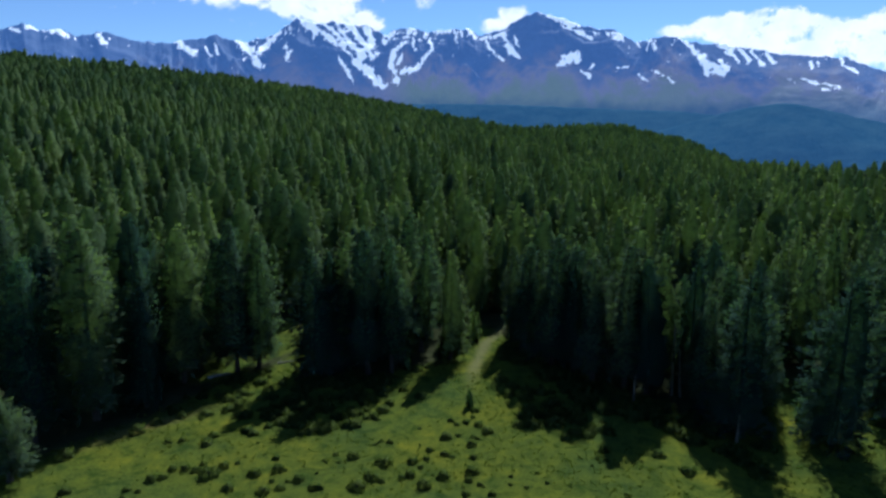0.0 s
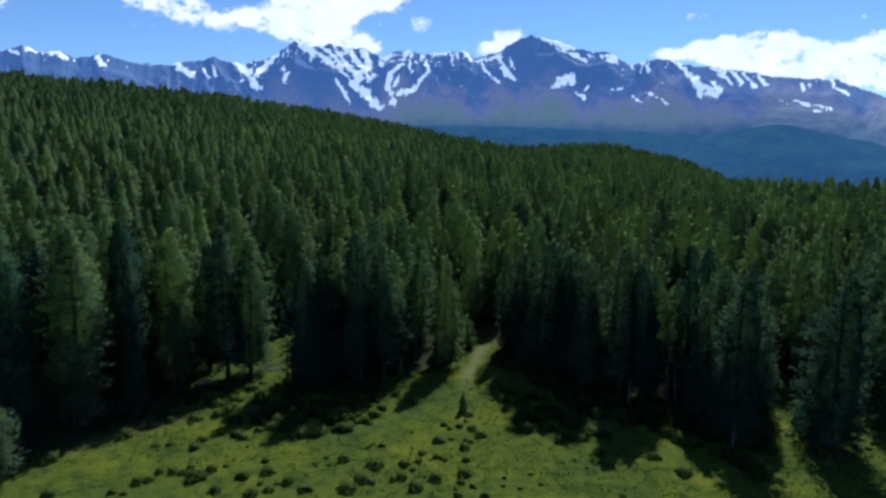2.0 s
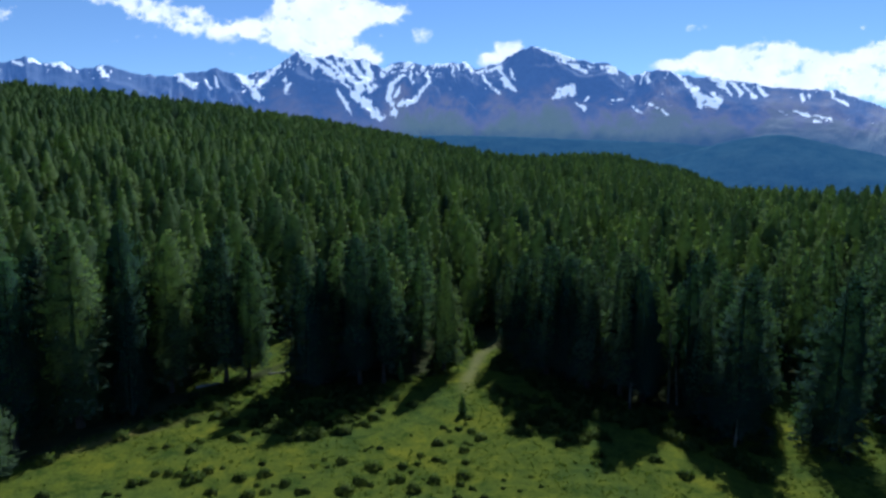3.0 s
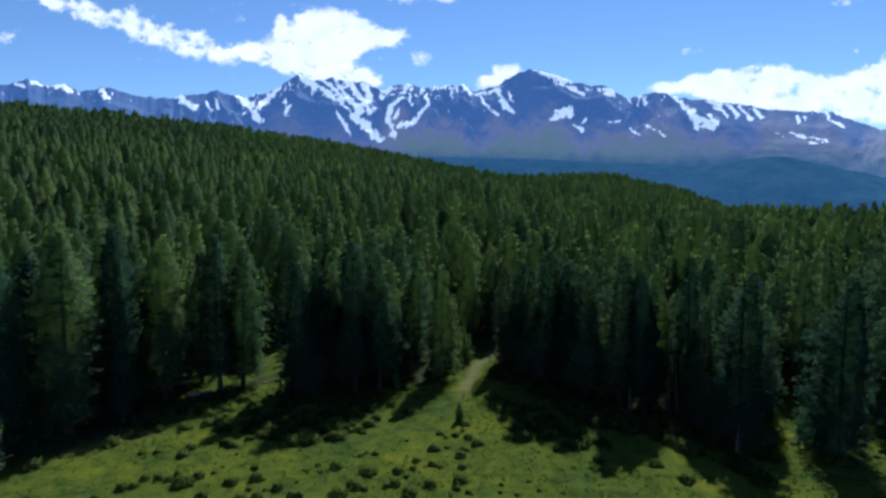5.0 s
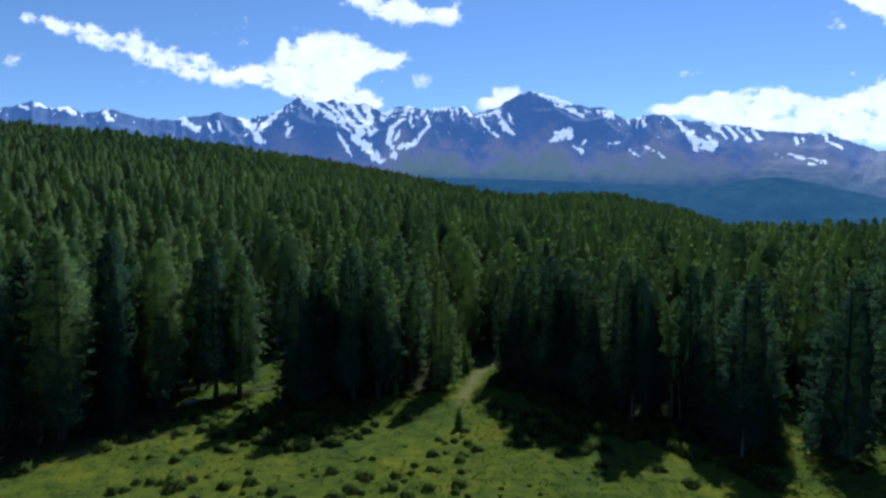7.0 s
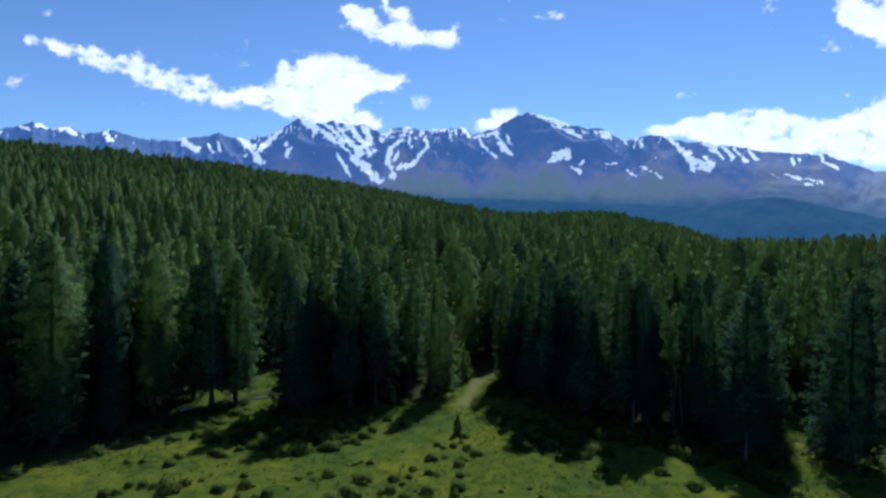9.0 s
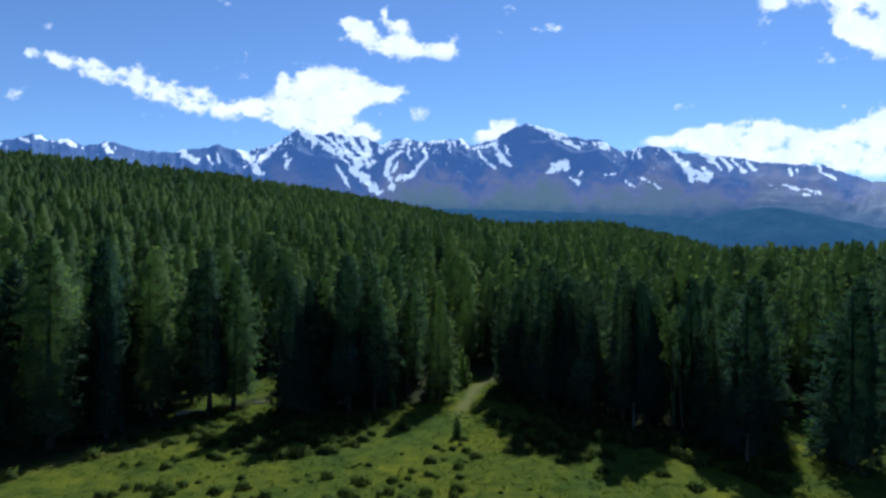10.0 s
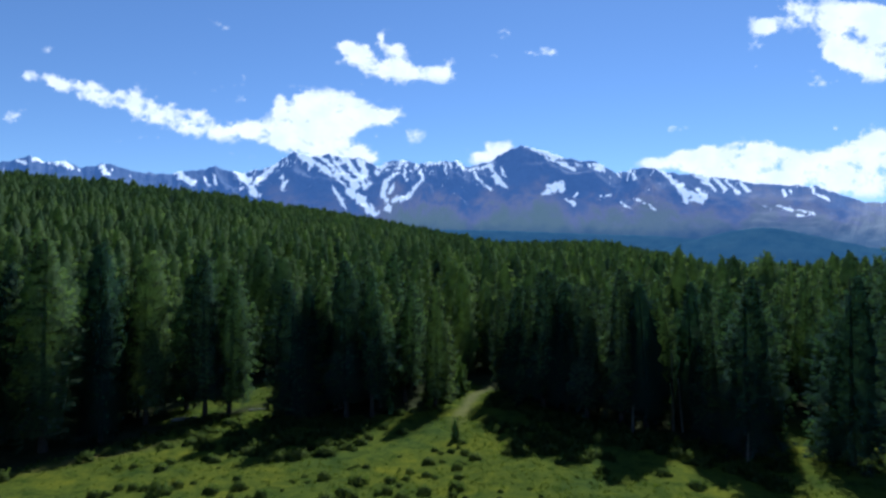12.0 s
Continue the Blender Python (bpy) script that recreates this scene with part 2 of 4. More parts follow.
# ---- mesh helpers ----
def mesh_of(name, verts, faces, mat, smooth=False, normals=None, **attrs):
    """A mesh from arrays of points and of faces, all with the same number of corners."""
    verts, faces = np.asarray(verts, np.float32), np.asarray(faces, np.int32)
    me = bpy.data.meshes.new(name)
    k = faces.shape[1]
    me.vertices.add(len(verts))
    me.vertices.foreach_set("co", verts.ravel())
    me.loops.add(faces.size)
    me.loops.foreach_set("vertex_index", faces.ravel())
    me.polygons.add(len(faces))
    me.polygons.foreach_set("loop_start", np.arange(0, faces.size, k, dtype=np.int32))
    me.polygons.foreach_set("use_smooth", np.full(len(faces), smooth))
    for key, values in attrs.items():
        me.attributes.new(key, "FLOAT", "POINT").data.foreach_set("value", np.asarray(values, np.float32))
    me.materials.append(mat)
    me.update(calc_edges=True)
    me.validate()
    if normals is not None:
        me.polygons.foreach_set("use_smooth", np.full(len(faces), True))
        me.normals_split_custom_set_from_vertices(np.asarray(normals, np.float32))
    return me


def part(name, me, parent, label=""):
    ob = new(name, me)
    ob.parent = parent
    return tagged(ob, label)


def grid_faces(rows, cols, closed=False):
    i, j = np.meshgrid(np.arange(rows - 1), np.arange(cols if closed else cols - 1), indexing="ij")
    a = (i * cols + j).ravel()
    b = (i * cols + (j + 1) % cols).ravel()
    return np.stack([a, b, b + cols, a + cols], 1)


def soft_step(x, a, b):
    t = np.clip((x - a) / (b - a), 0, 1)
    return t * t * (3 - 2 * t)


def waves(x, y, scale, seed, octaves=4):
    """Cheap smooth noise about 0 from rotated sine products."""
    rng = np.random.default_rng(seed)
    out, amp = 0, 1.0
    for _ in range(octaves):
        for _ in range(3):
            a, p, q = rng.uniform(0, 2 * math.pi, 3)
            k = rng.uniform(0.7, 1.3) / scale
            out = out + amp * np.sin(k * (x * math.cos(a) + y * math.sin(a)) + p) * np.cos(0.6 * k * (y * math.cos(a) - x * math.sin(a)) + q) / 3
        amp, scale = amp * 0.5, scale * 0.47
    return out


# ---- lie of the land ----
# Per bearing (x / y): height of the wooded ridge and how far off it stands.
RIDGE_U = [-0.95, -0.7, -0.55, -0.4, -0.25, -0.15, -0.05, 0.0, 0.05, 0.1, 0.15, 0.2, 0.25, 0.3, 0.35, 0.42, 0.55, 0.95]
RIDGE_Z = [96, 92, 84, 80, 76, 59, 44, 35, 28, 24, 27, 31, 32, 20, 12, -6, 0, 3]
RIDGE_R = [520, 600, 600, 680, 780, 720, 720, 705, 690, 680, 720, 800, 820, 820, 740, 560, 280, 260]
FINE_U = np.linspace(-0.95, 0.95, 191)
KERNEL = np.hanning(9) / np.hanning(9).sum()


def eased(values):
    v = np.interp(FINE_U, RIDGE_U, values)
    return np.convolve(np.pad(v, 4, mode="edge"), KERNEL, mode="valid")


EASED_Z, EASED_R = eased(RIDGE_Z), eased(RIDGE_R)


def land(x, y):
    """Height of the ground."""
    x, y = np.asarray(x, float), np.asarray(y, float)
    ahead = np.maximum(y, 1.0)
    u = np.clip(x / ahead, -0.95, 0.95)
    g, r = np.interp(u, FINE_U, EASED_Z), np.interp(u, FINE_U, EASED_R)
    s = np.clip((y - 100) / (r - 100), 0, 1)
    z = g * s ** 1.25 - 0.22 * np.maximum(y - r - 20, 0) * soft_step(y, r, r + 160)
    z = np.maximum(z, -70)
    z = z + soft_step(y, 110, 300) * 2.5 * waves(x, y, 45, 3, 2)
    return z + 0.18 * waves(x, y, 9, 5, 3) * (1 - soft_step(np.hypot(x, y), 100, 260))


# Front line of the forest, and the track and glade that break it.
EDGE_X = [-140, -60, -45, -41, -37, -32, -23, -11, -5, -1, 2, 8, 12, 16, 20, 26, 29, 33, 41, 47, 60, 80, 140]
EDGE_Y = [20, 44, 54, 62, 67, 80, 82, 81, 85, 94, 104, 96, 86, 79, 76, 70, 65, 69, 66, 72, 73, 68, 50]
TRACK = [(-3, 60), (0, 75), (0.7, 85.5), (2.9, 97), (7.8, 107.6), (14, 116), (20, 127)]
GLADES = [(-31, 95, 5.0, 14, -22), (-24, 83, 6, 1.6, 20), (-6, 84, 5, 2.2, 10)]

# Lanes between the crowns through which the sun reaches the grass.
LANES = [[(33.8, 60), (41.8, 85)], [(40.4, 62.8), (47.6, 85)], [(-30.2, 71), (-19.3, 105)], [(-35.5, 80.5), (-24.1, 116)]]


def off_line(x, y, line):
    best = np.full(np.shape(x), 1e9)
    for (ax, ay), (bx, by) in zip(line, line[1:]):
        t = np.clip(((x - ax) * (bx - ax) + (y - ay) * (by - ay)) / ((bx - ax) ** 2 + (by - ay) ** 2), 0, 1)
        best = np.minimum(best, np.hypot(x - ax - t * (bx - ax), y - ay - t * (by - ay)))
    return best


def in_glade(x, y):
    hit = np.zeros(np.shape(x), bool)
    for cx, cy, a, b, turn in GLADES:
        c, s = math.cos(radians(turn)), math.sin(radians(turn))
        hit |= (((x - cx) * c + (y - cy) * s) / a) ** 2 + ((-(x - cx) * s + (y - cy) * c) / b) ** 2 < 1
    return hit


def behind_edge(x, y):
    """Metres by which a place lies inside the forest."""
    return y - np.interp(x, EDGE_X, EDGE_Y)


def make_ground():
    radii = np.concatenate([np.linspace(0.0, 40, 14), np.linspace(41, 130, 150), np.geomspace(132, 4850, 100)])
    turns = np.concatenate([np.radians(np.linspace(-46, 46, 260)), np.radians(np.linspace(50, 310, 60))])
    rr, tt = np.meshgrid(radii, turns, indexing="ij")
    x, y = rr * np.sin(tt), rr * np.cos(tt)
    z = land(x, y)
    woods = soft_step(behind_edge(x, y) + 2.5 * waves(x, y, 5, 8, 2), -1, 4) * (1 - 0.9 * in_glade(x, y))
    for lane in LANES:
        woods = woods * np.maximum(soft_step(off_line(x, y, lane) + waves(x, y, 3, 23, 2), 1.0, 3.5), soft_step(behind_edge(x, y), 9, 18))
    track = (1 - soft_step(off_line(x, y, TRACK[1:]) + 0.5 * waves(x, y, 2, 17, 2), 0.1, 1.35)) * 0.8 * soft_step(y + waves(x, y, 3, 18, 2), 75, 90)
    v = np.stack([x, y, z], -1).reshape(-1, 3)
    f = grid_faces(len(radii), len(turns), closed=True)[:, ::-1]
    dry = np.exp(-(((x + 37) / 4.5) ** 2 + ((y - 65 - 0.9 * (x + 37)) / 1.5) ** 2)) * 0.8
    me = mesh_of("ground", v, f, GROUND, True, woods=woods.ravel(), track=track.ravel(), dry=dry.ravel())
    return tagged(new("ground", me), "green summer meadow rising into forested hills", "meadow", kind="structure")


make_ground()

# ---- snowy range in the distance ----
# Bearing and height of peaks and saddles, for a range 4200 m ahead.
CREST = [
    (-1.0, 640), (-0.85, 700), (-0.737, 723), (-0.701, 770), (-0.68, 730), (-0.641, 726), (-0.611, 680), (-0.575, 716),
    (-0.52, 644), (-0.466, 637), (-0.393, 687), (-0.347, 644), (-0.303, 680), (-0.262, 790), (-0.231, 751), (-0.205, 765),
    (-0.152, 744), (-0.124, 680), (-0.101, 730), (-0.06, 708), (0.006, 722), (0.026, 680), (0.063, 729), (0.108, 833),
    (0.141, 798), (0.184, 736), (0.228, 722), (0.263, 638), (0.31, 687), (0.347, 645), (0.392, 631), (0.44, 604),
    (0.475, 575), (0.535, 558), (0.582, 555), (0.617, 506), (0.66, 450), (0.8, 420), (1.0, 380)]
# Snow gullies and fields: from (bearing, steepness of sight) to (bearing, steepness), half width.
SNOW_WEST = [
    (-0.358, 0.1496, -0.340, 0.1342, 0.0073), (-0.340, 0.1342, -0.324, 0.1115, 0.0046), (-0.293, 0.1596, -0.321, 0.1342, 0.0046), (-0.284, 0.1406,
    -0.278, 0.1206, 0.0023), (-0.270, 0.1343, -0.282, 0.1234, 0.0018), (-0.253, 0.1821, -0.233, 0.1641, 0.0055), (-0.233, 0.1641, -0.204, 0.1452,
    0.0041), (-0.219, 0.1731, -0.188, 0.1434, 0.0032), (-0.197, 0.1660, -0.160, 0.1227, 0.0037), (-0.178, 0.1705, -0.151, 0.1344, 0.0041), (-0.160,
    0.1732, -0.145, 0.1435, 0.0041), (-0.189, 0.1785, -0.169, 0.1615, 0.0032), (-0.142, 0.1507, -0.162, 0.1281, 0.0041), (-0.160, 0.1272, -0.144,
    0.1245, 0.0055), (-0.171, 0.1181, -0.149, 0.1028, 0.0046), (-0.160, 0.1073, -0.138, 0.0847, 0.0055), (-0.146, 0.0937, -0.128, 0.0820, 0.0041),
    (-0.197, 0.1434, -0.167, 0.1163, 0.0020)]
SNOW_MIDDLE = [
    (-0.199, 0.1253, -0.186, 0.1009, 0.0014), (-0.186, 0.1009, -0.177, 0.0845, 0.0012), (-0.094, 0.1462, -0.112, 0.1318, 0.0032), (-0.112, 0.1282,
    -0.116, 0.1074, 0.0032), (-0.114, 0.1074, -0.108, 0.0884, 0.0041), (-0.102, 0.1011, -0.073, 0.1093, 0.0032), (-0.073, 0.1111, -0.054, 0.1319,
    0.0032), (-0.055, 0.1526, -0.050, 0.1373, 0.0020), (-0.082, 0.1525, -0.079, 0.1345, 0.0018), (-0.100, 0.1255, -0.105, 0.1119, 0.0023), (-0.049,
    0.1615, -0.023, 0.1643, 0.0020), (-0.018, 0.1661, -0.014, 0.1436, 0.0017), (0.002, 0.1661, 0.018, 0.1526, 0.0026), (0.022, 0.1517, 0.058, 0.1572,
    0.0023), (0.034, 0.1437, 0.050, 0.1257, 0.0024), (0.045, 0.1302, 0.060, 0.1150, 0.0020), (0.058, 0.1527, 0.072, 0.1348, 0.0037), (0.072, 0.1348,
    0.084, 0.1231, 0.0032), (0.076, 0.1545, 0.087, 0.1375, 0.0020)]
SNOW_PEAK = [
    (0.116, 0.1920, 0.153, 0.1822, 0.0060), (0.126, 0.1857, 0.171, 0.1751, 0.0052), (0.153, 0.1688, 0.195, 0.1528, 0.0024), (0.166, 0.1768, 0.211,
    0.1697, 0.0017), (0.145, 0.1142, 0.173, 0.1197, 0.0041), (0.153, 0.1259, 0.169, 0.1286, 0.0032), (0.177, 0.1322, 0.174, 0.1215, 0.0014), (0.226,
    0.1528, 0.240, 0.1537, 0.0032), (0.217, 0.1591, 0.243, 0.1582, 0.0017), (0.256, 0.1573, 0.283, 0.1511, 0.0037), (0.261, 0.1484, 0.270, 0.1377,
    0.0017), (0.288, 0.1449, 0.293, 0.1378, 0.0023), (0.332, 0.1529, 0.350, 0.1352, 0.0032), (0.350, 0.1352, 0.369, 0.1200, 0.0041), (0.369, 0.1200,
    0.388, 0.1058, 0.0064), (0.374, 0.1022, 0.400, 0.1014, 0.0041), (0.394, 0.1174, 0.404, 0.1076, 0.0032)]
SNOW_EAST = [
    (0.394, 0.1441, 0.413, 0.1264, 0.0032), (0.413, 0.1264, 0.420, 0.1193, 0.0018), (0.421, 0.1362, 0.437, 0.1175, 0.0032), (0.439, 0.1353, 0.459,
    0.1149, 0.0032), (0.462, 0.1309, 0.473, 0.1167, 0.0023), (0.528, 0.1177, 0.535, 0.1079, 0.0028), (0.540, 0.1195, 0.543, 0.1115, 0.0014), (0.567,
    0.1275, 0.581, 0.1151, 0.0024), (0.581, 0.1151, 0.601, 0.1019, 0.0016), (0.519, 0.0910, 0.578, 0.0805, 0.0011), (0.550, 0.0786, 0.566, 0.0769,
    0.0010), (0.181, 0.1035, 0.195, 0.0946, 0.0020), (0.199, 0.1126, 0.194, 0.1054, 0.0012), (0.270, 0.1002, 0.277, 0.0921, 0.0020), (0.305, 0.0976,
    0.326, 0.0878, 0.0015), (0.291, 0.1047, 0.302, 0.1002, 0.0012), (0.236, 0.1099, 0.257, 0.1100, 0.0010), (0.275, 0.0903, 0.285, 0.0903, 0.0012)]
SNOW_FAR = [
    (-0.694, 0.1706, -0.671, 0.1697, 0.0050), (-0.671, 0.1697, -0.645, 0.1659, 0.0045), (-0.722, 0.1669, -0.707, 0.1631, 0.0020),
    (-0.640, 0.1640, -0.630, 0.1560, 0.0030), (-0.579, 0.1560, -0.571, 0.1450, 0.0035), (-0.457, 0.1490, -0.427, 0.1280, 0.0045),
    (-0.395, 0.1450, -0.388, 0.1300, 0.0018), (-0.410, 0.1400, -0.402, 0.1260, 0.0015)]


def make_mountains():
    cols, rows = 1060, 165
    u = np.linspace(-0.95, 0.95, cols)
    turn = np.arctan(u)
    cu, cz = np.array(CREST).T
    rough = np.array([noise.fractal(Vector((a * 75, 0.3, 0.0)), 0.8, 2.1, 5) for a in u])
    crest = np.interp(u, cu, cz)
    s = np.concatenate([np.linspace(0, 1, rows - 12), 1 + np.linspace(0.02, 0.3, 12)])
    ss, uu = np.meshgrid(s, u, indexing="ij")
    tt = np.broadcast_to(turn, ss.shape)
    front = np.clip(ss, 0, 1)
    far = 3350 + 850 * ss
    scale = far * np.cos(tt) / 4200
    rise = 0.40 * soft_step(front, 0, 0.85) + 0.60 * np.clip((front - 0.42) / 0.58, 0, 1) ** 1.15
    top = crest[None] + 13 * rough[None] * front ** 7
    z = 40 + (top - 40) * rise - 900 * np.maximum(ss - 1, 0)
    spur = np.array([noise.ridged_multi_fractal(Vector((a * 11 + 1.6 * b * math.sin(a * 17 + 1.0), b * 2.6, 4.0)), 0.8, 2.1, 6, 1.0, 2.0) for b, a in zip(ss.ravel(), uu.ravel())]).reshape(ss.shape)
    amp = 150 * soft_step(front, 0.36, 0.68) * (1 - front ** 2) + 4 * soft_step(front, 0.1, 0.4) * (1 - front)
    amp = amp * np.interp(uu, [-0.6, -0.36, 0.2, 0.36, 0.5], [0.45, 1.0, 1.0, 0.45, 0.2])
    z = z + amp * (spur - 1.0) * 0.9
    z = z * scale
    x, y = far * np.sin(tt), far * np.cos(tt)
    sight = (z - 26) / y
    warp = [np.array([noise.fractal(Vector((a * 60, b * 22, k)), 0.8, 2.2, 4) for b, a in zip(ss.ravel(), uu.ravel())]).reshape(ss.shape) for k in (2.5, 6.5)]
    wu, ws = uu + 0.0032 * warp[0], sight + 0.0032 * warp[1]
    snow = np.full(ss.shape, -2.5)
    wob = np.array([noise.fractal(Vector((a * 95 + 9 * b * math.sin(a * 21), b * 14, 8.0)), 0.7, 2.1, 5) for b, a in zip(ss.ravel(), uu.ravel())]).reshape(ss.shape)
    for a0, b0, a1, b1, w in SNOW_WEST + SNOW_MIDDLE + SNOW_PEAK + SNOW_EAST + SNOW_FAR:
        t = np.clip(((wu - a0) * (a1 - a0) + (ws - b0) * (b1 - b0)) / ((a1 - a0) ** 2 + (b1 - b0) ** 2 + 1e-9), 0, 1)
        d = np.hypot(wu - a0 - t * (a1 - a0), ws - b0 - t * (b1 - b0))
        snow = np.maximum(snow, 1.05 - d / ((1.45 * w + 0.0006) * (0.85 + 0.3 * t)))
    snow = snow + 0.5 * wob
    high = soft_step(front, 0.80, 0.99) * np.interp(uu, [-0.75, -0.6, -0.36, -0.28, -0.1, 0.2, 0.35, 0.6], [0.4, 0.25, 0.25, 0.85, 0.8, 0.6, 0.35, 0.1])
    snow = np.maximum(snow, 1.3 * wob + 1.1 * high - 0.75 - 2.0 * (1 - soft_step(front, 0.5, 0.72)))
    turf = (1 - soft_step(sight + 0.022 * warp[1] + 0.012 * np.sin(uu * 31 + 1.0) + 0.008 * np.sin(uu * 73), 0.06, 0.125)) * np.interp(uu, [-0.32, -0.13, -0.08, 0.2, 0.5], [0.4, 0.45, 1.0, 1.0, 0.75])
    # Dark band towards the valley: forest with painted haze, to blend into the foothills.
    haze_line = np.interp(uu, [-0.3, -0.02, 0.15, 0.34, 0.45, 0.52, 0.7], [0.066, 0.064, 0.062, 0.060, 0.068, 0.072, 0.058])
    wood = 0.8 * (1 - soft_step(sight + 0.007 * warp[0], haze_line - 0.026, haze_line + 0.006))
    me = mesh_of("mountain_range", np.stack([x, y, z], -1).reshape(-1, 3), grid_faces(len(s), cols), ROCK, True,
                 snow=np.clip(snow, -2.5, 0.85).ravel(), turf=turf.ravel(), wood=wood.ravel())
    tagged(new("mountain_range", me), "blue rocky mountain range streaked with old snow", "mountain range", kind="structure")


def make_far_hills():
    """Two dark wooded foothills in front of the range."""
    for name, foot, deep, us, zs, seed in (
            ("far_hill_long", 2500, 500, [-0.95, -0.5, -0.1, -0.018, 0.088, 0.265, 0.344, 0.42, 0.6, 0.95], [120, 150, 185, 187, 182, 162, 158, 130, 80, 40], 4),
            ("far_hill_round", 2050, 500, [0.1, 0.25, 0.36, 0.395, 0.452, 0.505, 0.56, 0.614, 0.693, 0.95], [-60, 20, 100, 128, 162, 178, 152, 122, 84, 40], 9)):
        u = np.linspace(us[0], us[-1], 300)
        top = np.interp(u, us, zs)
        top = np.convolve(np.pad(top, 10, mode="edge"), np.hanning(21) / np.hanning(21).sum(), mode="valid")
        top = top + np.array([3.5 * noise.fractal(Vector((a * 40, seed, 0)), 0.7, 2.0, 5) for a in u])
        s = np.linspace(0, 1.3, 36)
        ss, uu = np.meshgrid(s, u, indexing="ij")
        tt = np.arctan(uu)
        far = foot + deep * ss
        f = np.clip(ss, 0, 1)
        z = -75 + (top + 75) * f ** 0.8 - 300 * np.maximum(ss - 1, 0)
        z = z + 40 * waves(uu * 2600, far, 160, seed, 4) * f * (1 - f)
        z = np.where(z > 0, z * np.cos(tt) * 1.0, z)
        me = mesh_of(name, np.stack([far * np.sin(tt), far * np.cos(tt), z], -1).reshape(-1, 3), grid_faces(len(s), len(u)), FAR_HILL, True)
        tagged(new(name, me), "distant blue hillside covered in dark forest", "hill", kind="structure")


make_mountains()
make_far_hills()

# ---- clouds: bearing, steepness of sight, half width, half height of their puffs ----
CLOUDS = [
    [(-0.343, 0.220, 0.028, 0.014), (-0.306, 0.210, 0.032, 0.018), (-0.288, 0.251, 0.010, 0.020), (-0.251, 0.258, 0.028, 0.022), (-0.214, 0.265, 0.032, 0.020),
     (-0.178, 0.252, 0.030, 0.022), (-0.196, 0.220, 0.042, 0.026), (-0.236, 0.200, 0.036, 0.020), (-0.150, 0.244, 0.026, 0.013), (-0.110, 0.239, 0.024, 0.013),
     (-0.180, 0.180, 0.036, 0.017), (-0.150, 0.167, 0.020, 0.010), (-0.270, 0.212, 0.032, 0.017)],
    [(-0.179, 0.3552, 0.0222, 0.013), (-0.152, 0.3383, 0.0278, 0.0167), (-0.106, 0.3194, 0.0417, 0.0204), (-0.064, 0.3081, 0.0371, 0.0167),
     (-0.02, 0.3079, 0.0222, 0.0148), (-0.12, 0.3718, 0.0074, 0.013), (-0.095, 0.353, 0.0185, 0.0111)],
    [(-0.702, 0.310, 0.014, 0.007), (-0.660, 0.299, 0.032, 0.012), (-0.602, 0.282, 0.034, 0.013), (-0.540, 0.266, 0.036, 0.015),
     (-0.478, 0.244, 0.040, 0.018), (-0.430, 0.227, 0.034, 0.016), (-0.378, 0.212, 0.028, 0.012)]]
CLOUDS += [
    [(0.501, 0.3837, 0.0241, 0.0148), (0.565, 0.4037, 0.0463, 0.0278), (0.622, 0.4034, 0.045, 0.028), (0.69, 0.372, 0.03, 0.03), (0.678, 0.4031, 0.0371, 0.0241),
     (0.618, 0.3507, 0.0278, 0.0232), (0.647, 0.3322, 0.0417, 0.0352), (0.681, 0.3136, 0.0232, 0.0232)],
    [(0.318, 0.162, 0.022, 0.007), (0.362, 0.166, 0.034, 0.011), (0.392, 0.172, 0.034, 0.013), (0.428, 0.178, 0.032, 0.015), (0.4946, 0.184, 0.028, 0.016),
     (0.540, 0.168, 0.034, 0.018), (0.592, 0.164, 0.040, 0.018), (0.644, 0.182, 0.026, 0.016), (0.680, 0.204, 0.032, 0.020), (0.390, 0.152, 0.040, 0.014),
     (0.452, 0.153, 0.055, 0.018), (0.523, 0.145, 0.055, 0.020), (0.593, 0.140, 0.055, 0.022), (0.655, 0.130, 0.050, 0.024), (0.700, 0.165, 0.030, 0.020)],
    [(0.059, 0.1778, 0.0315, 0.0204), (0.084, 0.1889, 0.0148, 0.0111), (0.038, 0.1677, 0.0148, 0.0111)]]
WISPS = [
    (-0.064, 0.2076, 0.0167, 0.0111), (-0.388, 0.3928, 0.0148, 0.0102), (-0.733, 0.2427, 0.0185, 0.012), (0.142, 0.3464, 0.0259, 0.0083),
    (0.059, 0.3365, 0.0158, 0.0056), (0.082, 0.3746, 0.0111, 0.0083), (0.356, 0.2179, 0.0139, 0.0065), (0.585, 0.2956, 0.0167, 0.0093),
    (-0.674, 0.3518, 0.0065, 0.0065), (-0.521, 0.2928, 0.0185, 0.0083)]


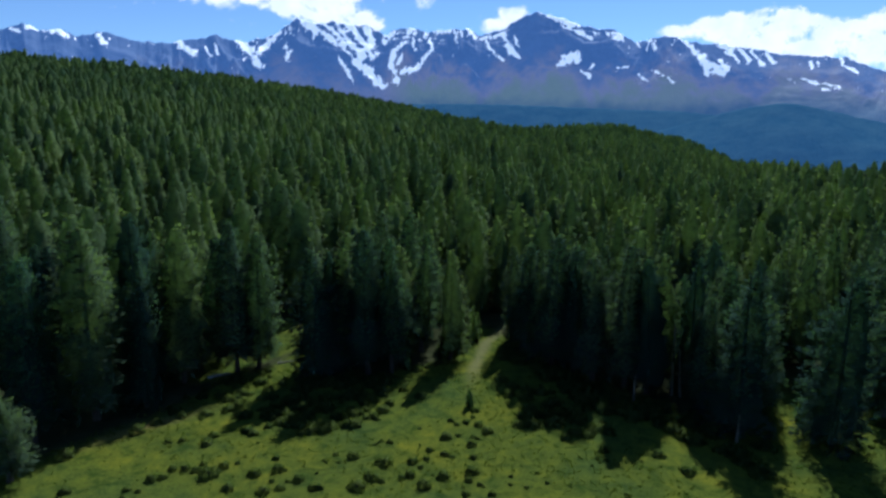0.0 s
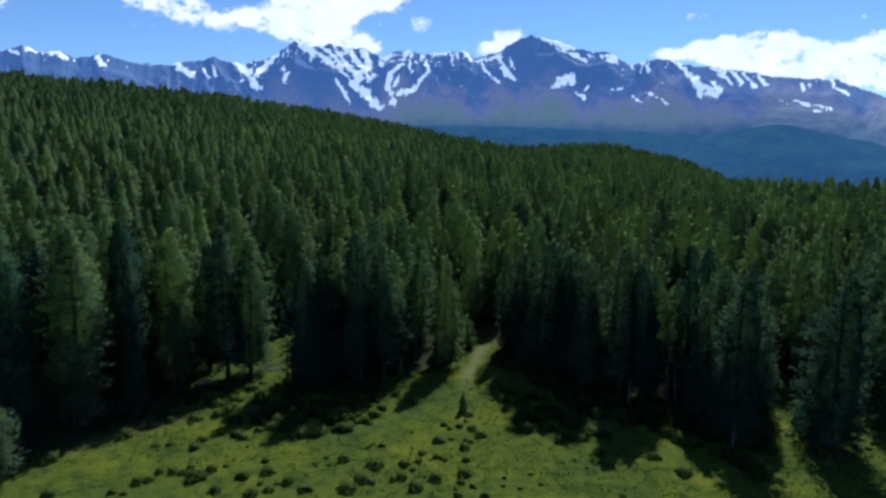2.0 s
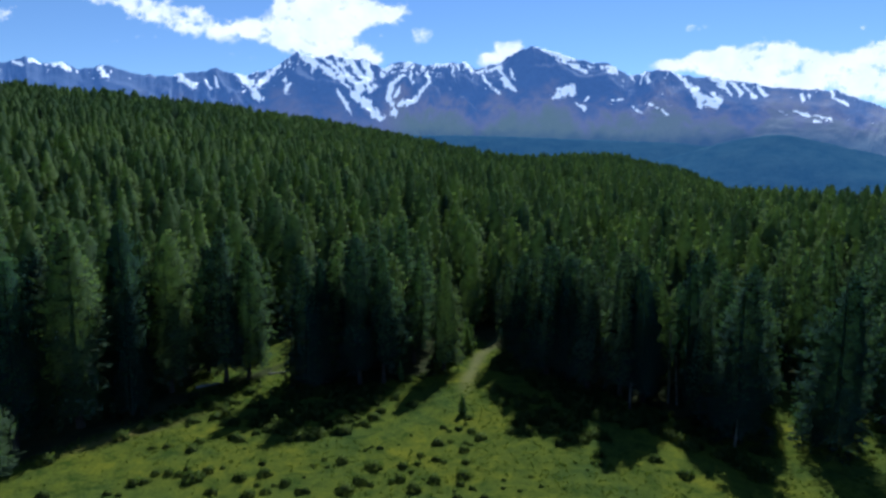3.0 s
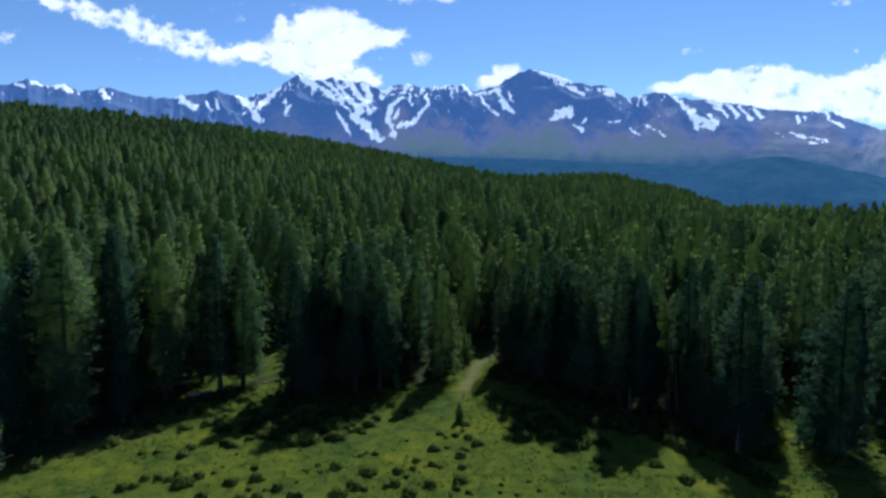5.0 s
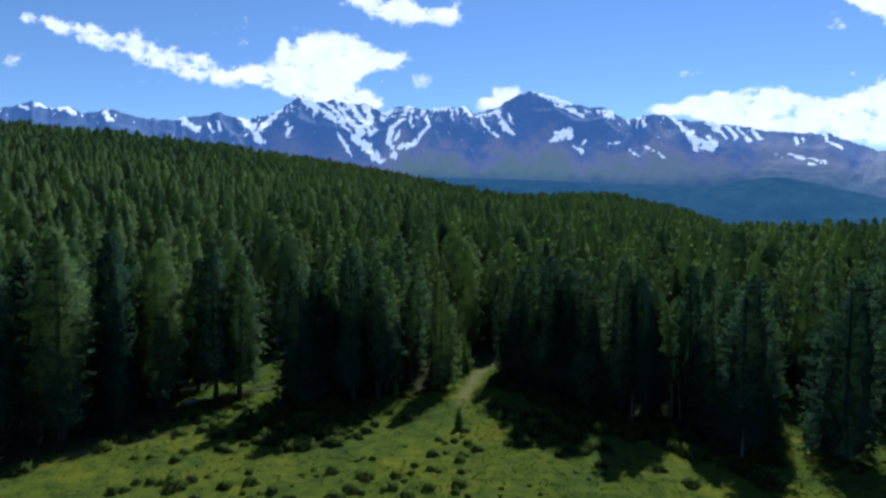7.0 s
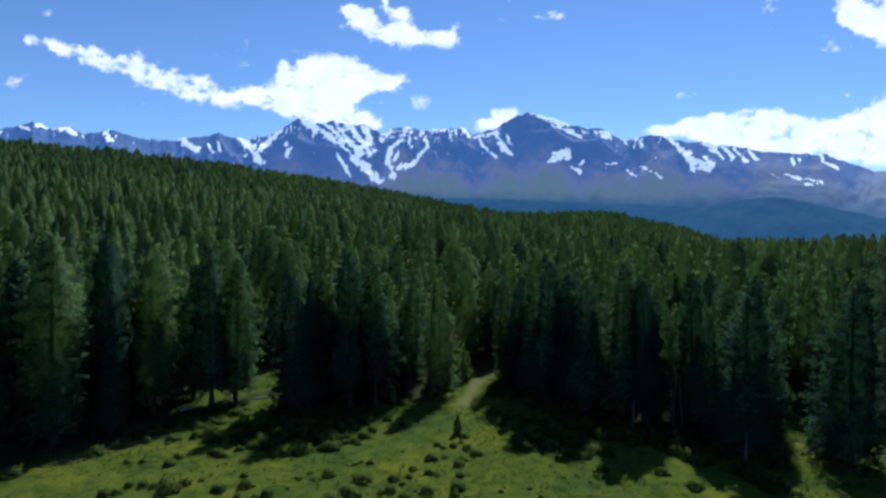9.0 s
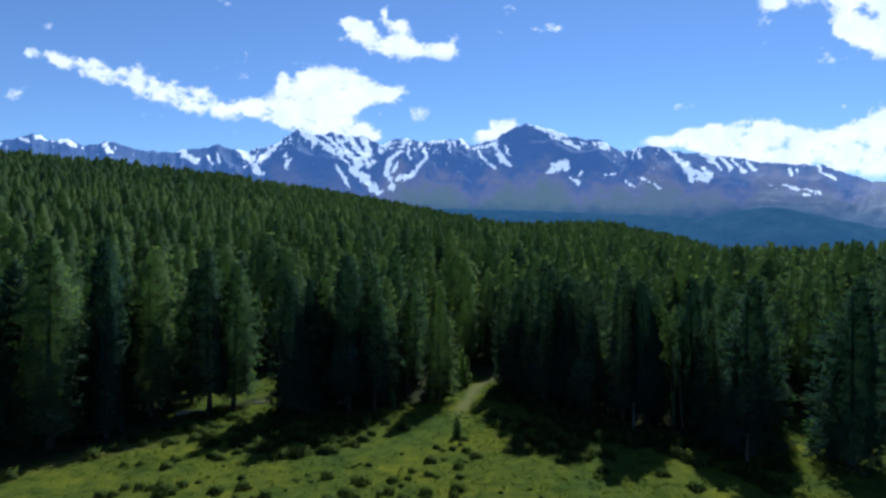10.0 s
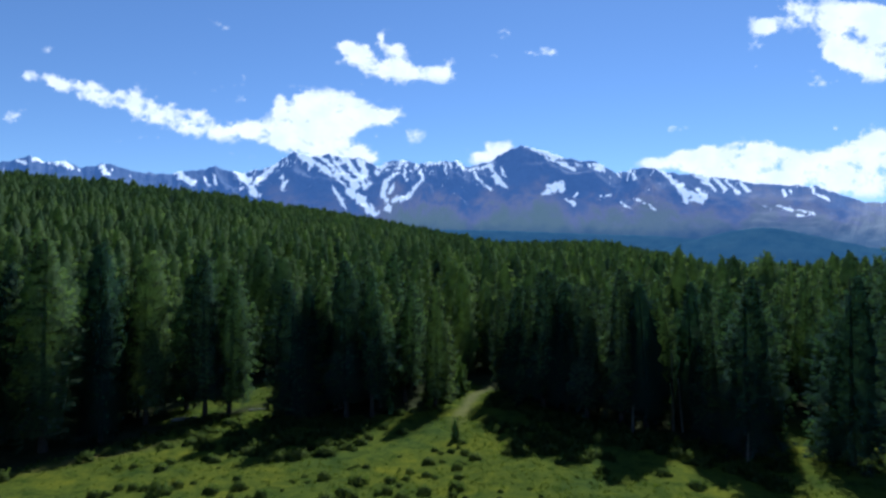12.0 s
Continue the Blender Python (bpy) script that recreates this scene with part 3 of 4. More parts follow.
def make_cloud(puffs, seed, label, thick=0.7, swell=1.0):
    """A far bank of vapour: a bulging sheet that thins out to nothing at its ragged rim."""
    puffs = [(a, b, swell * w, swell * h) for a, b, w, h in puffs]
    p = np.array(puffs)
    pad = 0.03
    a0, a1 = (p[:, 0] - p[:, 2]).min() - pad, (p[:, 0] + p[:, 2]).max() + pad
    b0, b1 = (p[:, 1] - p[:, 3]).min() - pad, (p[:, 1] + p[:, 3]).max() + pad
    cols, rows = max(12, int((a1 - a0) / 0.0028)), max(10, int((b1 - b0) / 0.0028))
    uu, ee = np.meshgrid(np.linspace(a0, a1, cols), np.linspace(b0, b1, rows))
    dens = np.full(uu.shape, -0.42)
    for a, b, w, h in puffs:
        dens = dens + 1.25 * np.exp(-1.1 * (((uu - a) / w) ** 2 + ((ee - b) / h) ** 2))
    ragged = np.array([noise.fractal(Vector((a * 24, b * 38, seed * 7.1)), 0.45, 2.1, 7) for a, b in zip(uu.ravel(), ee.ravel())]).reshape(uu.shape)
    dens = np.clip(dens, -1, thick) + 0.62 * ragged
    rim = np.minimum(np.minimum(uu - a0, a1 - uu), np.minimum(ee - b0, b1 - ee)) / pad
    dens = np.minimum(dens, rim * 1.2 - 1.0)
    dist = 4850 - 90 * np.clip(dens, 0, 1)
    y = dist / np.sqrt(1 + uu ** 2 + ee ** 2)
    me = mesh_of("cloud", np.stack([uu * y, y, ee * y + 24], -1).reshape(-1, 3), grid_faces(rows, cols), VAPOUR, True, vapour=dens.ravel())
    ob = new("cloud", me)
    ob.visible_shadow = False
    tagged(ob, label, "cloud", group="summer clouds", kind="structure")


for k, puffs in enumerate(CLOUDS):
    make_cloud(puffs, k, thick=0.75 if k == 2 else 1.0, swell=(1.2, 1.0, 1.2, 1.0, 1.1, 1.0)[k], label=("large white heaped summer cloud above the mountain range", "long ragged white cloud in blue sky", "thin drawn-out band of white cloud",
                          "broken white cloud high in blue sky", "long white cloud bank behind the mountain ridge", "small white cloud tucked behind a mountain peak")[k])
for k, puff in enumerate(WISPS):
    make_cloud([puff], 20 + k, "small wispy scrap of white cloud", 0.16)


# ---- conifers ----
def sprays(rng, pos, along, length, width, outward):
    """Needle sprays: tapering triangles that start at pos and point along, their upper side turned outward."""
    n = len(pos)
    side = np.cross(along, rng.normal(size=(n, 3)))
    side /= np.linalg.norm(side, axis=1, keepdims=True) + 1e-9
    face = np.cross(side, along)
    side *= np.where((face * outward).sum(1) < 0, -1.0, 1.0)[:, None]
    w = side * width[:, None]
    v = np.stack([pos - w, pos + w, pos + along * length[:, None]], 1).reshape(-1, 3)
    return v, np.arange(3 * n).reshape(n, 3), np.repeat(outward, 3, axis=0)


def crown_arrays(rng, tall, wide, start, boughs, per, size, rings, sides, taper=0.62, core=0.68):
    """A conifer crown: boughs set round the stem, each a drooping clump of needle sprays, over a shaded inner mass."""
    phase = rng.uniform(0, 6.28, 6)
    bend = rng.normal(0, 0.012, 2) * tall

    def profile(k):
        swell = 1 + 0.10 * np.sin(k * 9 + phase[3]) + 0.07 * np.sin(k * 21 + phase[4])
        return wide * swell * np.minimum(1.0, 0.62 + 2.2 * k) * np.clip(1.0 - k, 0, 1) ** taper + 0.03

    def lopsided(k, az):
        return 1 + 0.16 * np.sin(az + phase[0] + 2 * k) + 0.11 * np.sin(2 * az + phase[1] - 5 * k)

    def height(k):
        return tall * (start + (1 - start) * k)

    # Inner mass of twigs and needles, swollen where the boughs are.
    kk, aa = np.meshgrid(np.linspace(0, 0.985, rings), np.arange(sides) * 2 * math.pi / sides, indexing="ij")
    aa = aa + 0.5 * (np.arange(rings) % 2)[:, None] * 2 * math.pi / sides
    lump = 1 + 0.22 * np.sin(3 * aa + 11 * kk + phase[2]) * np.sin(26 * kk - 2 * aa + phase[5]) + 0.15 * np.sin(5 * aa - 19 * kk + phase[4]) + rng.normal(0, 0.10, kk.shape)
    r = core * profile(kk) * lopsided(kk, aa) * np.clip(lump, 0.5, 1.5)
    cv = np.stack([r * np.cos(aa) + bend[0] * kk ** 2, r * np.sin(aa) + bend[1] * kk ** 2, height(kk) - 0.10 * r], -1).reshape(-1, 3)
    q = grid_faces(rings, sides, closed=True)
    cf = np.concatenate([q[:, [0, 1, 2]], q[:, [0, 2, 3]]])
    cn = np.stack([np.cos(aa), np.sin(aa), 0.32 + 0.45 * kk + 0.9 * (lump - 1)], -1).reshape(-1, 3)
    cn /= np.linalg.norm(cn, axis=1, keepdims=True)

    # Boughs.
    i = np.arange(boughs)
    kb = np.clip(1 - (1 - (i + rng.uniform(0, 1, boughs)) / boughs) ** 0.68, 0, 0.985)
    ab = i * 2.39996 + rng.normal(0, 0.45, boughs)
    lb = profile(kb) * lopsided(kb, ab) * np.clip(rng.normal(0.98, 0.11, boughs), 0.6, 1.3)
    rise = -0.30 + 0.95 * kb + rng.normal(0, 0.12, boughs)
    n = boughs * per
    j = np.repeat(i, per)
    t = 0.42 + 0.66 * rng.uniform(0, 1, n) ** 0.8
    ln_b = np.maximum(lb[j], 0.35)
    across = rng.normal(0, 0.25, n) * ln_b * (1.25 - 0.55 * t)
    above = np.abs(rng.normal(0, 0.17, n)) * ln_b - 0.06 * ln_b
    ca, sa = np.cos(ab[j]), np.sin(ab[j])
    rad = ln_b * t
    pos = np.column_stack([ca * rad - sa * across + bend[0] * kb[j] ** 2, sa * rad + ca * across + bend[1] * kb[j] ** 2,
                           np.minimum(height(kb[j]) + ln_b * (rise[j] * t - 0.10 * t ** 2) + above, tall * 1.01)])
    lean = across / (0.25 * ln_b)
    along = np.column_stack([ca - 0.6 * sa * lean, sa + 0.6 * ca * lean, rise[j] + 0.12 + 0.5 * kb[j] ** 3]) + rng.normal(0, 0.33, (n, 3))
    along /= np.linalg.norm(along, axis=1, keepdims=True)
    ln = size * rng.uniform(0.55, 1.35, n) * (1.12 - 0.45 * kb[j])
    up = np.clip(above / (0.17 * ln_b), -0.5, 2.0)
    out = np.column_stack([0.80 * ca - 0.28 * sa * lean, 0.80 * sa + 0.28 * ca * lean, 0.32 + 0.20 * up + 0.3 * kb[j]]) + rng.normal(0, 0.08, (n, 3))
    out /= np.linalg.norm(out, axis=1, keepdims=True)
    sv, sf, sn = sprays(rng, pos - along * (ln * 0.45)[:, None], along, ln, ln * rng.uniform(0.26, 0.42, n), out)
    fan = np.repeat([0.7, 1.0], [len(cv), len(sv)])
    return np.concatenate([cv, sv]), np.concatenate([cf, sf + len(cv)]), np.concatenate([cn, sn]), fan


def tube(points, radii, sides):
    points = np.asarray(points, float)
    ang = np.arange(sides) * 2 * math.pi / sides
    d = np.gradient(points, axis=0)
    d /= np.linalg.norm(d, axis=1, keepdims=True)
    ref = np.where(np.abs(d[:, 2:]) > 0.8, [[1.0, 0, 0]], [[0, 0, 1.0]])
    a = np.cross(d, ref)
    a /= np.linalg.norm(a, axis=1, keepdims=True)
    b = np.cross(d, a)
    ring = points[:, None] + np.asarray(radii)[:, None, None] * (np.cos(ang)[None, :, None] * a[:, None] + np.sin(ang)[None, :, None] * b[:, None])
    return ring.reshape(-1, 3), grid_faces(len(points), sides, closed=True)


def joined(chunks):
    vs, fs, at = [], [], 0
    for v, f in chunks:
        vs.append(v)
        fs.append(np.asarray(f) + at)
        at += len(v)
    return np.concatenate(vs), np.concatenate(fs)


def make_conifer(seed, tall, wide, start, taper=0.62, needles=None, boughs=170, per=28, size=0.46, core=0.68):
    """conifer_tree > trunk (with its limbs), crown."""
    rng = np.random.default_rng(seed)
    root = new("conifer_tree")
    zs = np.linspace(-0.3, tall * 0.97, 9)
    sway = np.cumsum(rng.normal(0, 0.05, (9, 2)), 0)
    pts = np.column_stack([sway - sway[0], zs])
    rad = 0.27 * (tall / 20) * (1 - np.linspace(0, 0.93, 9)) + 0.02
    rad[0] *= 1.35
    chunks = [tube(pts, rad, 7)]
    for _ in range(16):
        h = rng.uniform(0.05, 0.75)
        az = rng.uniform(0, 2 * math.pi)
        ln = wide * rng.uniform(0.4, 0.9) * (1 - 0.6 * h)
        p0 = np.array([np.interp(h * tall, zs, pts[:, 0]), np.interp(h * tall, zs, pts[:, 1]), h * tall])
        p2 = p0 + ln * np.array([math.cos(az), math.sin(az), -0.12])
        chunks.append(tube([p0, (p0 + p2) / 2 + (0, 0, 0.08 * ln), p2], [0.05, 0.035, 0.012], 3))
    v, f = joined(chunks)
    part("trunk", mesh_of("trunk", v, f, BARK, True), root, "rough brown bark")
    v, f, out, fan = crown_arrays(rng, tall, wide, start, boughs, per, size, 30, 13, taper, core)
    part("crown", mesh_of("crown", v, f, needles or NEEDLES, normals=out, spray=fan), root)
    return root


# Half breadth, bare share of the stem, taper, boughs, breadth of the dense inner crown; the second, third, fifth and
# sixth are of a darker kind, their needles also darkened for shade.
SHADED, LIT = (1, 2, 4, 5), (0, 3, 6, 7)
VARIANTS = [make_conifer(10 + k, 20.0, w, st, ta, SHADED_NEEDLES if k in SHADED else NEEDLES, boughs=nb, core=co) for k, (w, st, ta, nb, co) in enumerate((
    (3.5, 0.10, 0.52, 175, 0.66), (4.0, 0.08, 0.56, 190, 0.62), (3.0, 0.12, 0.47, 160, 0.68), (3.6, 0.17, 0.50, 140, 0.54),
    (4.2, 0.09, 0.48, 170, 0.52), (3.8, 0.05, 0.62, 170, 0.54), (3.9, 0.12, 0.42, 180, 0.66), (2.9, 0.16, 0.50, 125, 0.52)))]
HALF = (3.5, 4.0, 3.0, 3.6, 4.2, 3.8, 3.9, 2.9)
TREE_LABELS = ("tall fresh green conifer with a full crown", "tall dark green conifer with a full crown", "narrow dark green conifer among its neighbours",
               "lighter green conifer with a short bare trunk", "broad dark green conifer with drooping boughs", "pointed dark green conifer clothed to the ground",
               "blunt-topped green conifer with dense boughs", "slender sparse green conifer in the forest")
for ob, lab in zip(VARIANTS, TREE_LABELS):
    tagged(ob, lab, "conifer tree", group="forest conifers")
used = set()


def stand(x, y, tall, rng, kind=None, fat=1.0):
    """A conifer of the given height on the ground at x, y."""
    k = int(rng.integers(len(VARIANTS))) if kind is None else kind
    s = tall / 20.0
    m = pose(x, y, float(land(x, y)), rng.normal(0, 0.8), rng.normal(0, 0.8), rng.uniform(0, 360)) @ Matrix.Diagonal((s * fat, s * fat, s, 1))
    if k in used:
        ob = copy_thing(VARIANTS[k], m)
        ob.matrix_basis = m
        return ob
    used.add(k)
    VARIANTS[k].matrix_basis = m
    return VARIANTS[k]


# Trees of the front rows: x, y, height, half breadth; first the lighter green, sunlit ones, then those with shade in
# their needle colour.
FRONT_LIT = [
    (-43.0, 66.9, 22.5, 4.4), (-38.0, 78.3, 21.0, 3.9), (-29.9, 84.3, 19.5, 3.3), (-36.5, 86.5, 18.5, 3.0), (-46.5, 61.5, 20.0, 3.2),
    (-43.8, 54.0, 9.5, 2.3), (-17.5, 84.6, 17.5, 3.4), (-10.8, 83.3, 19.2, 3.0), (-18.8, 90.5, 19.0, 3.4), (-10.3, 87.8, 17.5, 3.0),
    (-7.2, 92.0, 17.0, 3.0), (-2.7, 89.0, 16.8, 2.8), (2.8, 116.0, 11.0, 2.4), (35.5, 74.0, 14.3, 2.6), (33.5, 79.5, 17.0, 3.0), (44.4, 81.5, 19.0, 2.9),
    (49.0, 72.0, 16.5, 3.2), (24.9, 80.5, 18.0, 2.7)]
FRONT_SHADED = [
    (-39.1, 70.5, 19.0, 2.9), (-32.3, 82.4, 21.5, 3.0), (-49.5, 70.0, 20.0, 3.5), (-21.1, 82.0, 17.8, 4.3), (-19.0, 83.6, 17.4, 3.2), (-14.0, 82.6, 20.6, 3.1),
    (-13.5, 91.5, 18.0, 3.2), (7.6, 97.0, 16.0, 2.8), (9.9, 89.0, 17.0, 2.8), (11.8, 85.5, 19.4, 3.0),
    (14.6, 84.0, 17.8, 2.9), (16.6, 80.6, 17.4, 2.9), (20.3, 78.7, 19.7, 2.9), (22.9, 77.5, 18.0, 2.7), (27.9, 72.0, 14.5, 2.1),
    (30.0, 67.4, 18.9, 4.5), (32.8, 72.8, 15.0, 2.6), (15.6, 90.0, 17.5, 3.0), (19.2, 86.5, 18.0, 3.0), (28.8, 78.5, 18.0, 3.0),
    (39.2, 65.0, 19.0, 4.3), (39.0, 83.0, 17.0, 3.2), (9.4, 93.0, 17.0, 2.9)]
# Added to close gaps in the shadows: (-10.3, 87.8), (-19.0, 83.6), (9.4, 93.0).
FRONT = FRONT_LIT + FRONT_SHADED


def scatter(rng, x0, x1, y0, y1, gap):
    """Places on a jittered lattice."""
    gx, gy = np.meshgrid(np.arange(x0, x1, gap), np.arange(y0, y1, gap * 0.9))
    gx = gx + (np.arange(len(gx))[:, None] % 2) * gap / 2
    x = (gx + rng.uniform(-0.42, 0.42, gx.shape) * gap).ravel()
    y = (gy + rng.uniform(-0.42, 0.42, gx.shape) * gap).ravel()
    return x, y


rng = np.random.default_rng(77)
for rows, wide_kinds, slim_kinds in ((FRONT_LIT, (0, 6), (0, 3, 7)), (FRONT_SHADED, (1, 4, 5), (2, 5, 2))):
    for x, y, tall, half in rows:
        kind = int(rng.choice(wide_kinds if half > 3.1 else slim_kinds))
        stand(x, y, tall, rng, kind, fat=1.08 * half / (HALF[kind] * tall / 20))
NEAR = 104.0
x, y = scatter(rng, -130, 140, 30, NEAR, 7.0)
ok = (behind_edge(x, y) > 4) & (x > -0.82 * y - 8) & (x < 0.82 * y + 22) & (off_line(x, y, TRACK) > 2.6) & ~in_glade(x, y)
fx, fy = np.array(FRONT)[:, 0], np.array(FRONT)[:, 1]
for lane in LANES:
    ok &= off_line(x, y, lane) > 4.0
ok &= np.hypot(x[:, None] - fx, y[:, None] - fy).min(1) > 3.0
ok &= (x > -22) | (y < 60) | (rng.uniform(0, 1, len(x)) > 0.58)
x, y = x[ok], y[ok]
# The stand to the east of the track is denser.
dx, dy = scatter(rng, 6, 37, 80, NEAR, 6.4)
ok = (behind_edge(dx, dy) > 6) & (off_line(dx, dy, TRACK) > 3.0) & (off_line(dx, dy, LANES[0]) > 4.0)
ok &= np.hypot(dx[:, None] - np.concatenate([fx, x]), dy[:, None] - np.concatenate([fy, y])).min(1) > 2.6
x, y = np.concatenate([x, dx[ok]]), np.concatenate([y, dy[ok]])
for tx, ty in zip(x, y):
    stand(float(tx), float(ty), float(np.clip(rng.normal(17.3, 3.2), 9, 23.0)), rng, int(rng.choice(LIT if rng.uniform() < 0.66 else SHADED)), fat=float(rng.uniform(0.80, 1.10)))


def make_woods(name, y0, y1, gap, boughs, per, size, rings, sides, seed, label, core=0.52, mood=(1.2, 1.2), spread=1.08):
    """All conifers of a belt too deep to count, in one mesh."""
    rng = np.random.default_rng(seed)
    x, y = scatter(rng, -0.86 * y1, 0.86 * y1, y0, y1, gap)
    ridge = np.interp(np.clip(x / y, -0.95, 0.95), FINE_U, EASED_R)
    ok = (np.abs(x) < 0.80 * y + 12) & (y < ridge + 60) & (off_line(x, y, TRACK) > 2.6)
    ok &= (waves(x, y, 30, 21, 2) < 0.9) & (off_line(x, y, LANES[3]) > 3.0)
    x, y = x[ok], y[ok]
    z = land(x, y)
    kinds = []
    for k in range(14):
        v, f, out, fan = crown_arrays(np.random.default_rng(seed * 50 + k), 20.0, (3.5, 4.0, 3.1, 4.2)[k % 4], 0.08, boughs, per, size, rings, sides, (0.55, 0.48, 0.64)[k % 3], core)
        kinds.append((v, f, out, fan))
    which = rng.integers(len(kinds), size=len(x))
    tall = np.clip(rng.normal(0.86, 0.18 if y0 < 400 else 0.12, len(x)), 0.42, 1.14)
    fat = spread * tall * rng.uniform(0.85, 1.2, len(x))
    turn = rng.uniform(0, 2 * math.pi, len(x))
    tint = np.clip(rng.beta(*mood, len(x)) + 0.25 * waves(x, y, 60, 31, 2), 0, 1)
    vs, ts, ns, gs, fs, at = [], [], [], [], [], 0
    for k, (v, f, out, fan) in enumerate(kinds):
        m = which == k
        c, s = np.cos(turn[m])[:, None], np.sin(turn[m])[:, None]
        px = (v[:, 0] * c - v[:, 1] * s) * fat[m][:, None] + x[m][:, None]
        py = (v[:, 0] * s + v[:, 1] * c) * fat[m][:, None] + y[m][:, None]
        pz = v[:, 2] * tall[m][:, None] + z[m][:, None]
        vs.append(np.stack([px, py, pz], -1).reshape(-1, 3))
        ts.append(np.repeat(tint[m], len(v)))
        fs.append((f[None] + (at + np.arange(m.sum()) * len(v))[:, None, None]).reshape(-1, 3))
        gs.append(np.tile(fan, int(m.sum())))
        at += int(m.sum()) * len(v)
        nz = np.broadcast_to(out[:, 2], px.shape)
        ns.append(np.stack([out[:, 0] * c - out[:, 1] * s, out[:, 0] * s + out[:, 1] * c, nz], -1).reshape(-1, 3))
    v = np.concatenate(vs)
    me = mesh_of(name, v, np.concatenate(fs), FAR_NEEDLES, normals=np.concatenate(ns), tint=np.concatenate(ts), spray=np.concatenate(gs))
    tagged(new(name, me), label, "forest", kind="stuff")


make_woods("forest_belt", NEAR, 200, 7.3, 70, 8, 0.80, 14, 8, 5, "dense dark green conifer forest behind the edge", 0.72)
make_woods("deep_forest", 200, 400, 6.3, 26, 3, 1.4, 8, 6, 6, "dense conifer forest stretching towards the hills", 0.75, (1.4, 1.5), 1.1)
make_woods("hill_forest", 400, 960, 6.2, 10, 2, 2.0, 5, 5, 7, "conifer forest covering the hillside and ridge", 0.8, (1.3, 1.8), 1.65)


# ---- meadow: shrubs, saplings, dead wood, grass ----
def shrub_leaves(rng, wide, tall, n):
    """Leaf sprays over an uneven low dome."""
    d = rng.normal(size=(n, 3))
    d /= np.linalg.norm(d, axis=1, keepdims=True)
    d[:, 2] = np.abs(d[:, 2]) - 0.12
    lump = 1 + 0.25 * np.sin(3 * np.arctan2(d[:, 1], d[:, 0]) + rng.uniform(0, 6)) + rng.normal(0, 0.1, n)
    pos = d * (rng.uniform(0.35, 1, n) ** 0.5 * lump)[:, None] * (wide / 2, wide / 2, tall)
    pos[:, 2] = np.maximum(pos[:, 2], 0.03)
    along = d + rng.normal(0, 0.5, (n, 3)) + (0, 0, 0.3)
    along /= np.linalg.norm(along, axis=1, keepdims=True)
    ln = rng.uniform(0.13, 0.26, n)
    return sprays(rng, pos, along, ln, ln * 0.36, d)


def make_shrub(seed, wide, tall):
    """shrub > stem, foliage."""
    rng = np.random.default_rng(seed)
    root = new("shrub")
    chunks = []
    for _ in range(9):
        az, lean = rng.uniform(0, 2 * math.pi), rng.uniform(0.1, 0.8)
        tip = np.array([math.cos(az) * lean * wide * 0.45, math.sin(az) * lean * wide * 0.45, tall * rng.uniform(0.6, 0.9)])
        chunks.append(tube([(0, 0, -0.05), tip * (0.5, 0.5, 0.6), tip], [0.02, 0.014, 0.005], 3))
    v, f = joined(chunks)
    part("stem", mesh_of("stem", v, f, BARK), root, "thin forking brown stems")
    v, f, out = shrub_leaves(rng, wide, tall, 420)
    part("foliage", mesh_of("foliage", v, f, SHRUB_LEAF, normals=out), root)
    return tagged(root, "low rounded dark green shrub among meadow grass", "shrub", group="meadow shrubs")


# Shrubs of the open meadow: x, y, size.
SHRUBS_TRACK = [
    (0.6, 71.4, 0.68), (-2.2, 68.6, 0.56), (-1.5, 67.7, 0.37), (-0.4, 68.2, 0.74), (1.0, 67.6, 0.74), (1.9, 66.1, 0.99), (-2.7, 64.6, 0.97), (-1.3,
    65.1, 0.44), (0.9, 64.5, 0.44), (0.1, 63.1, 0.69), (-8.7, 63.2, 0.61), (-12.1, 59.9, 0.91), (-8.7, 58.9, 0.97), (-4.3, 61.6, 0.50), (-4.5, 59.9,
    0.49), (-2.7, 60.9, 0.66), (-5.9, 59.2, 0.73), (-5.0, 58.2, 0.48), (0.3, 60.4, 0.66), (0.0, 57.4, 1.02), (-0.2, 56.0, 0.53), (0.8, 55.3, 0.53),
    (-9.7, 56.0, 0.93), (-8.6, 55.6, 0.54), (-5.9, 56.7, 0.70), (-6.7, 56.2, 0.46), (-2.7, 56.6, 0.85), (-4.5, 54.9, 0.90), (-10.7, 54.4, 0.91),
    (-14.8, 54.1, 0.84), (-0.5, 53.6, 0.58), (1.9, 53.7, 0.73), (-6.2, 75.1, 0.92)]
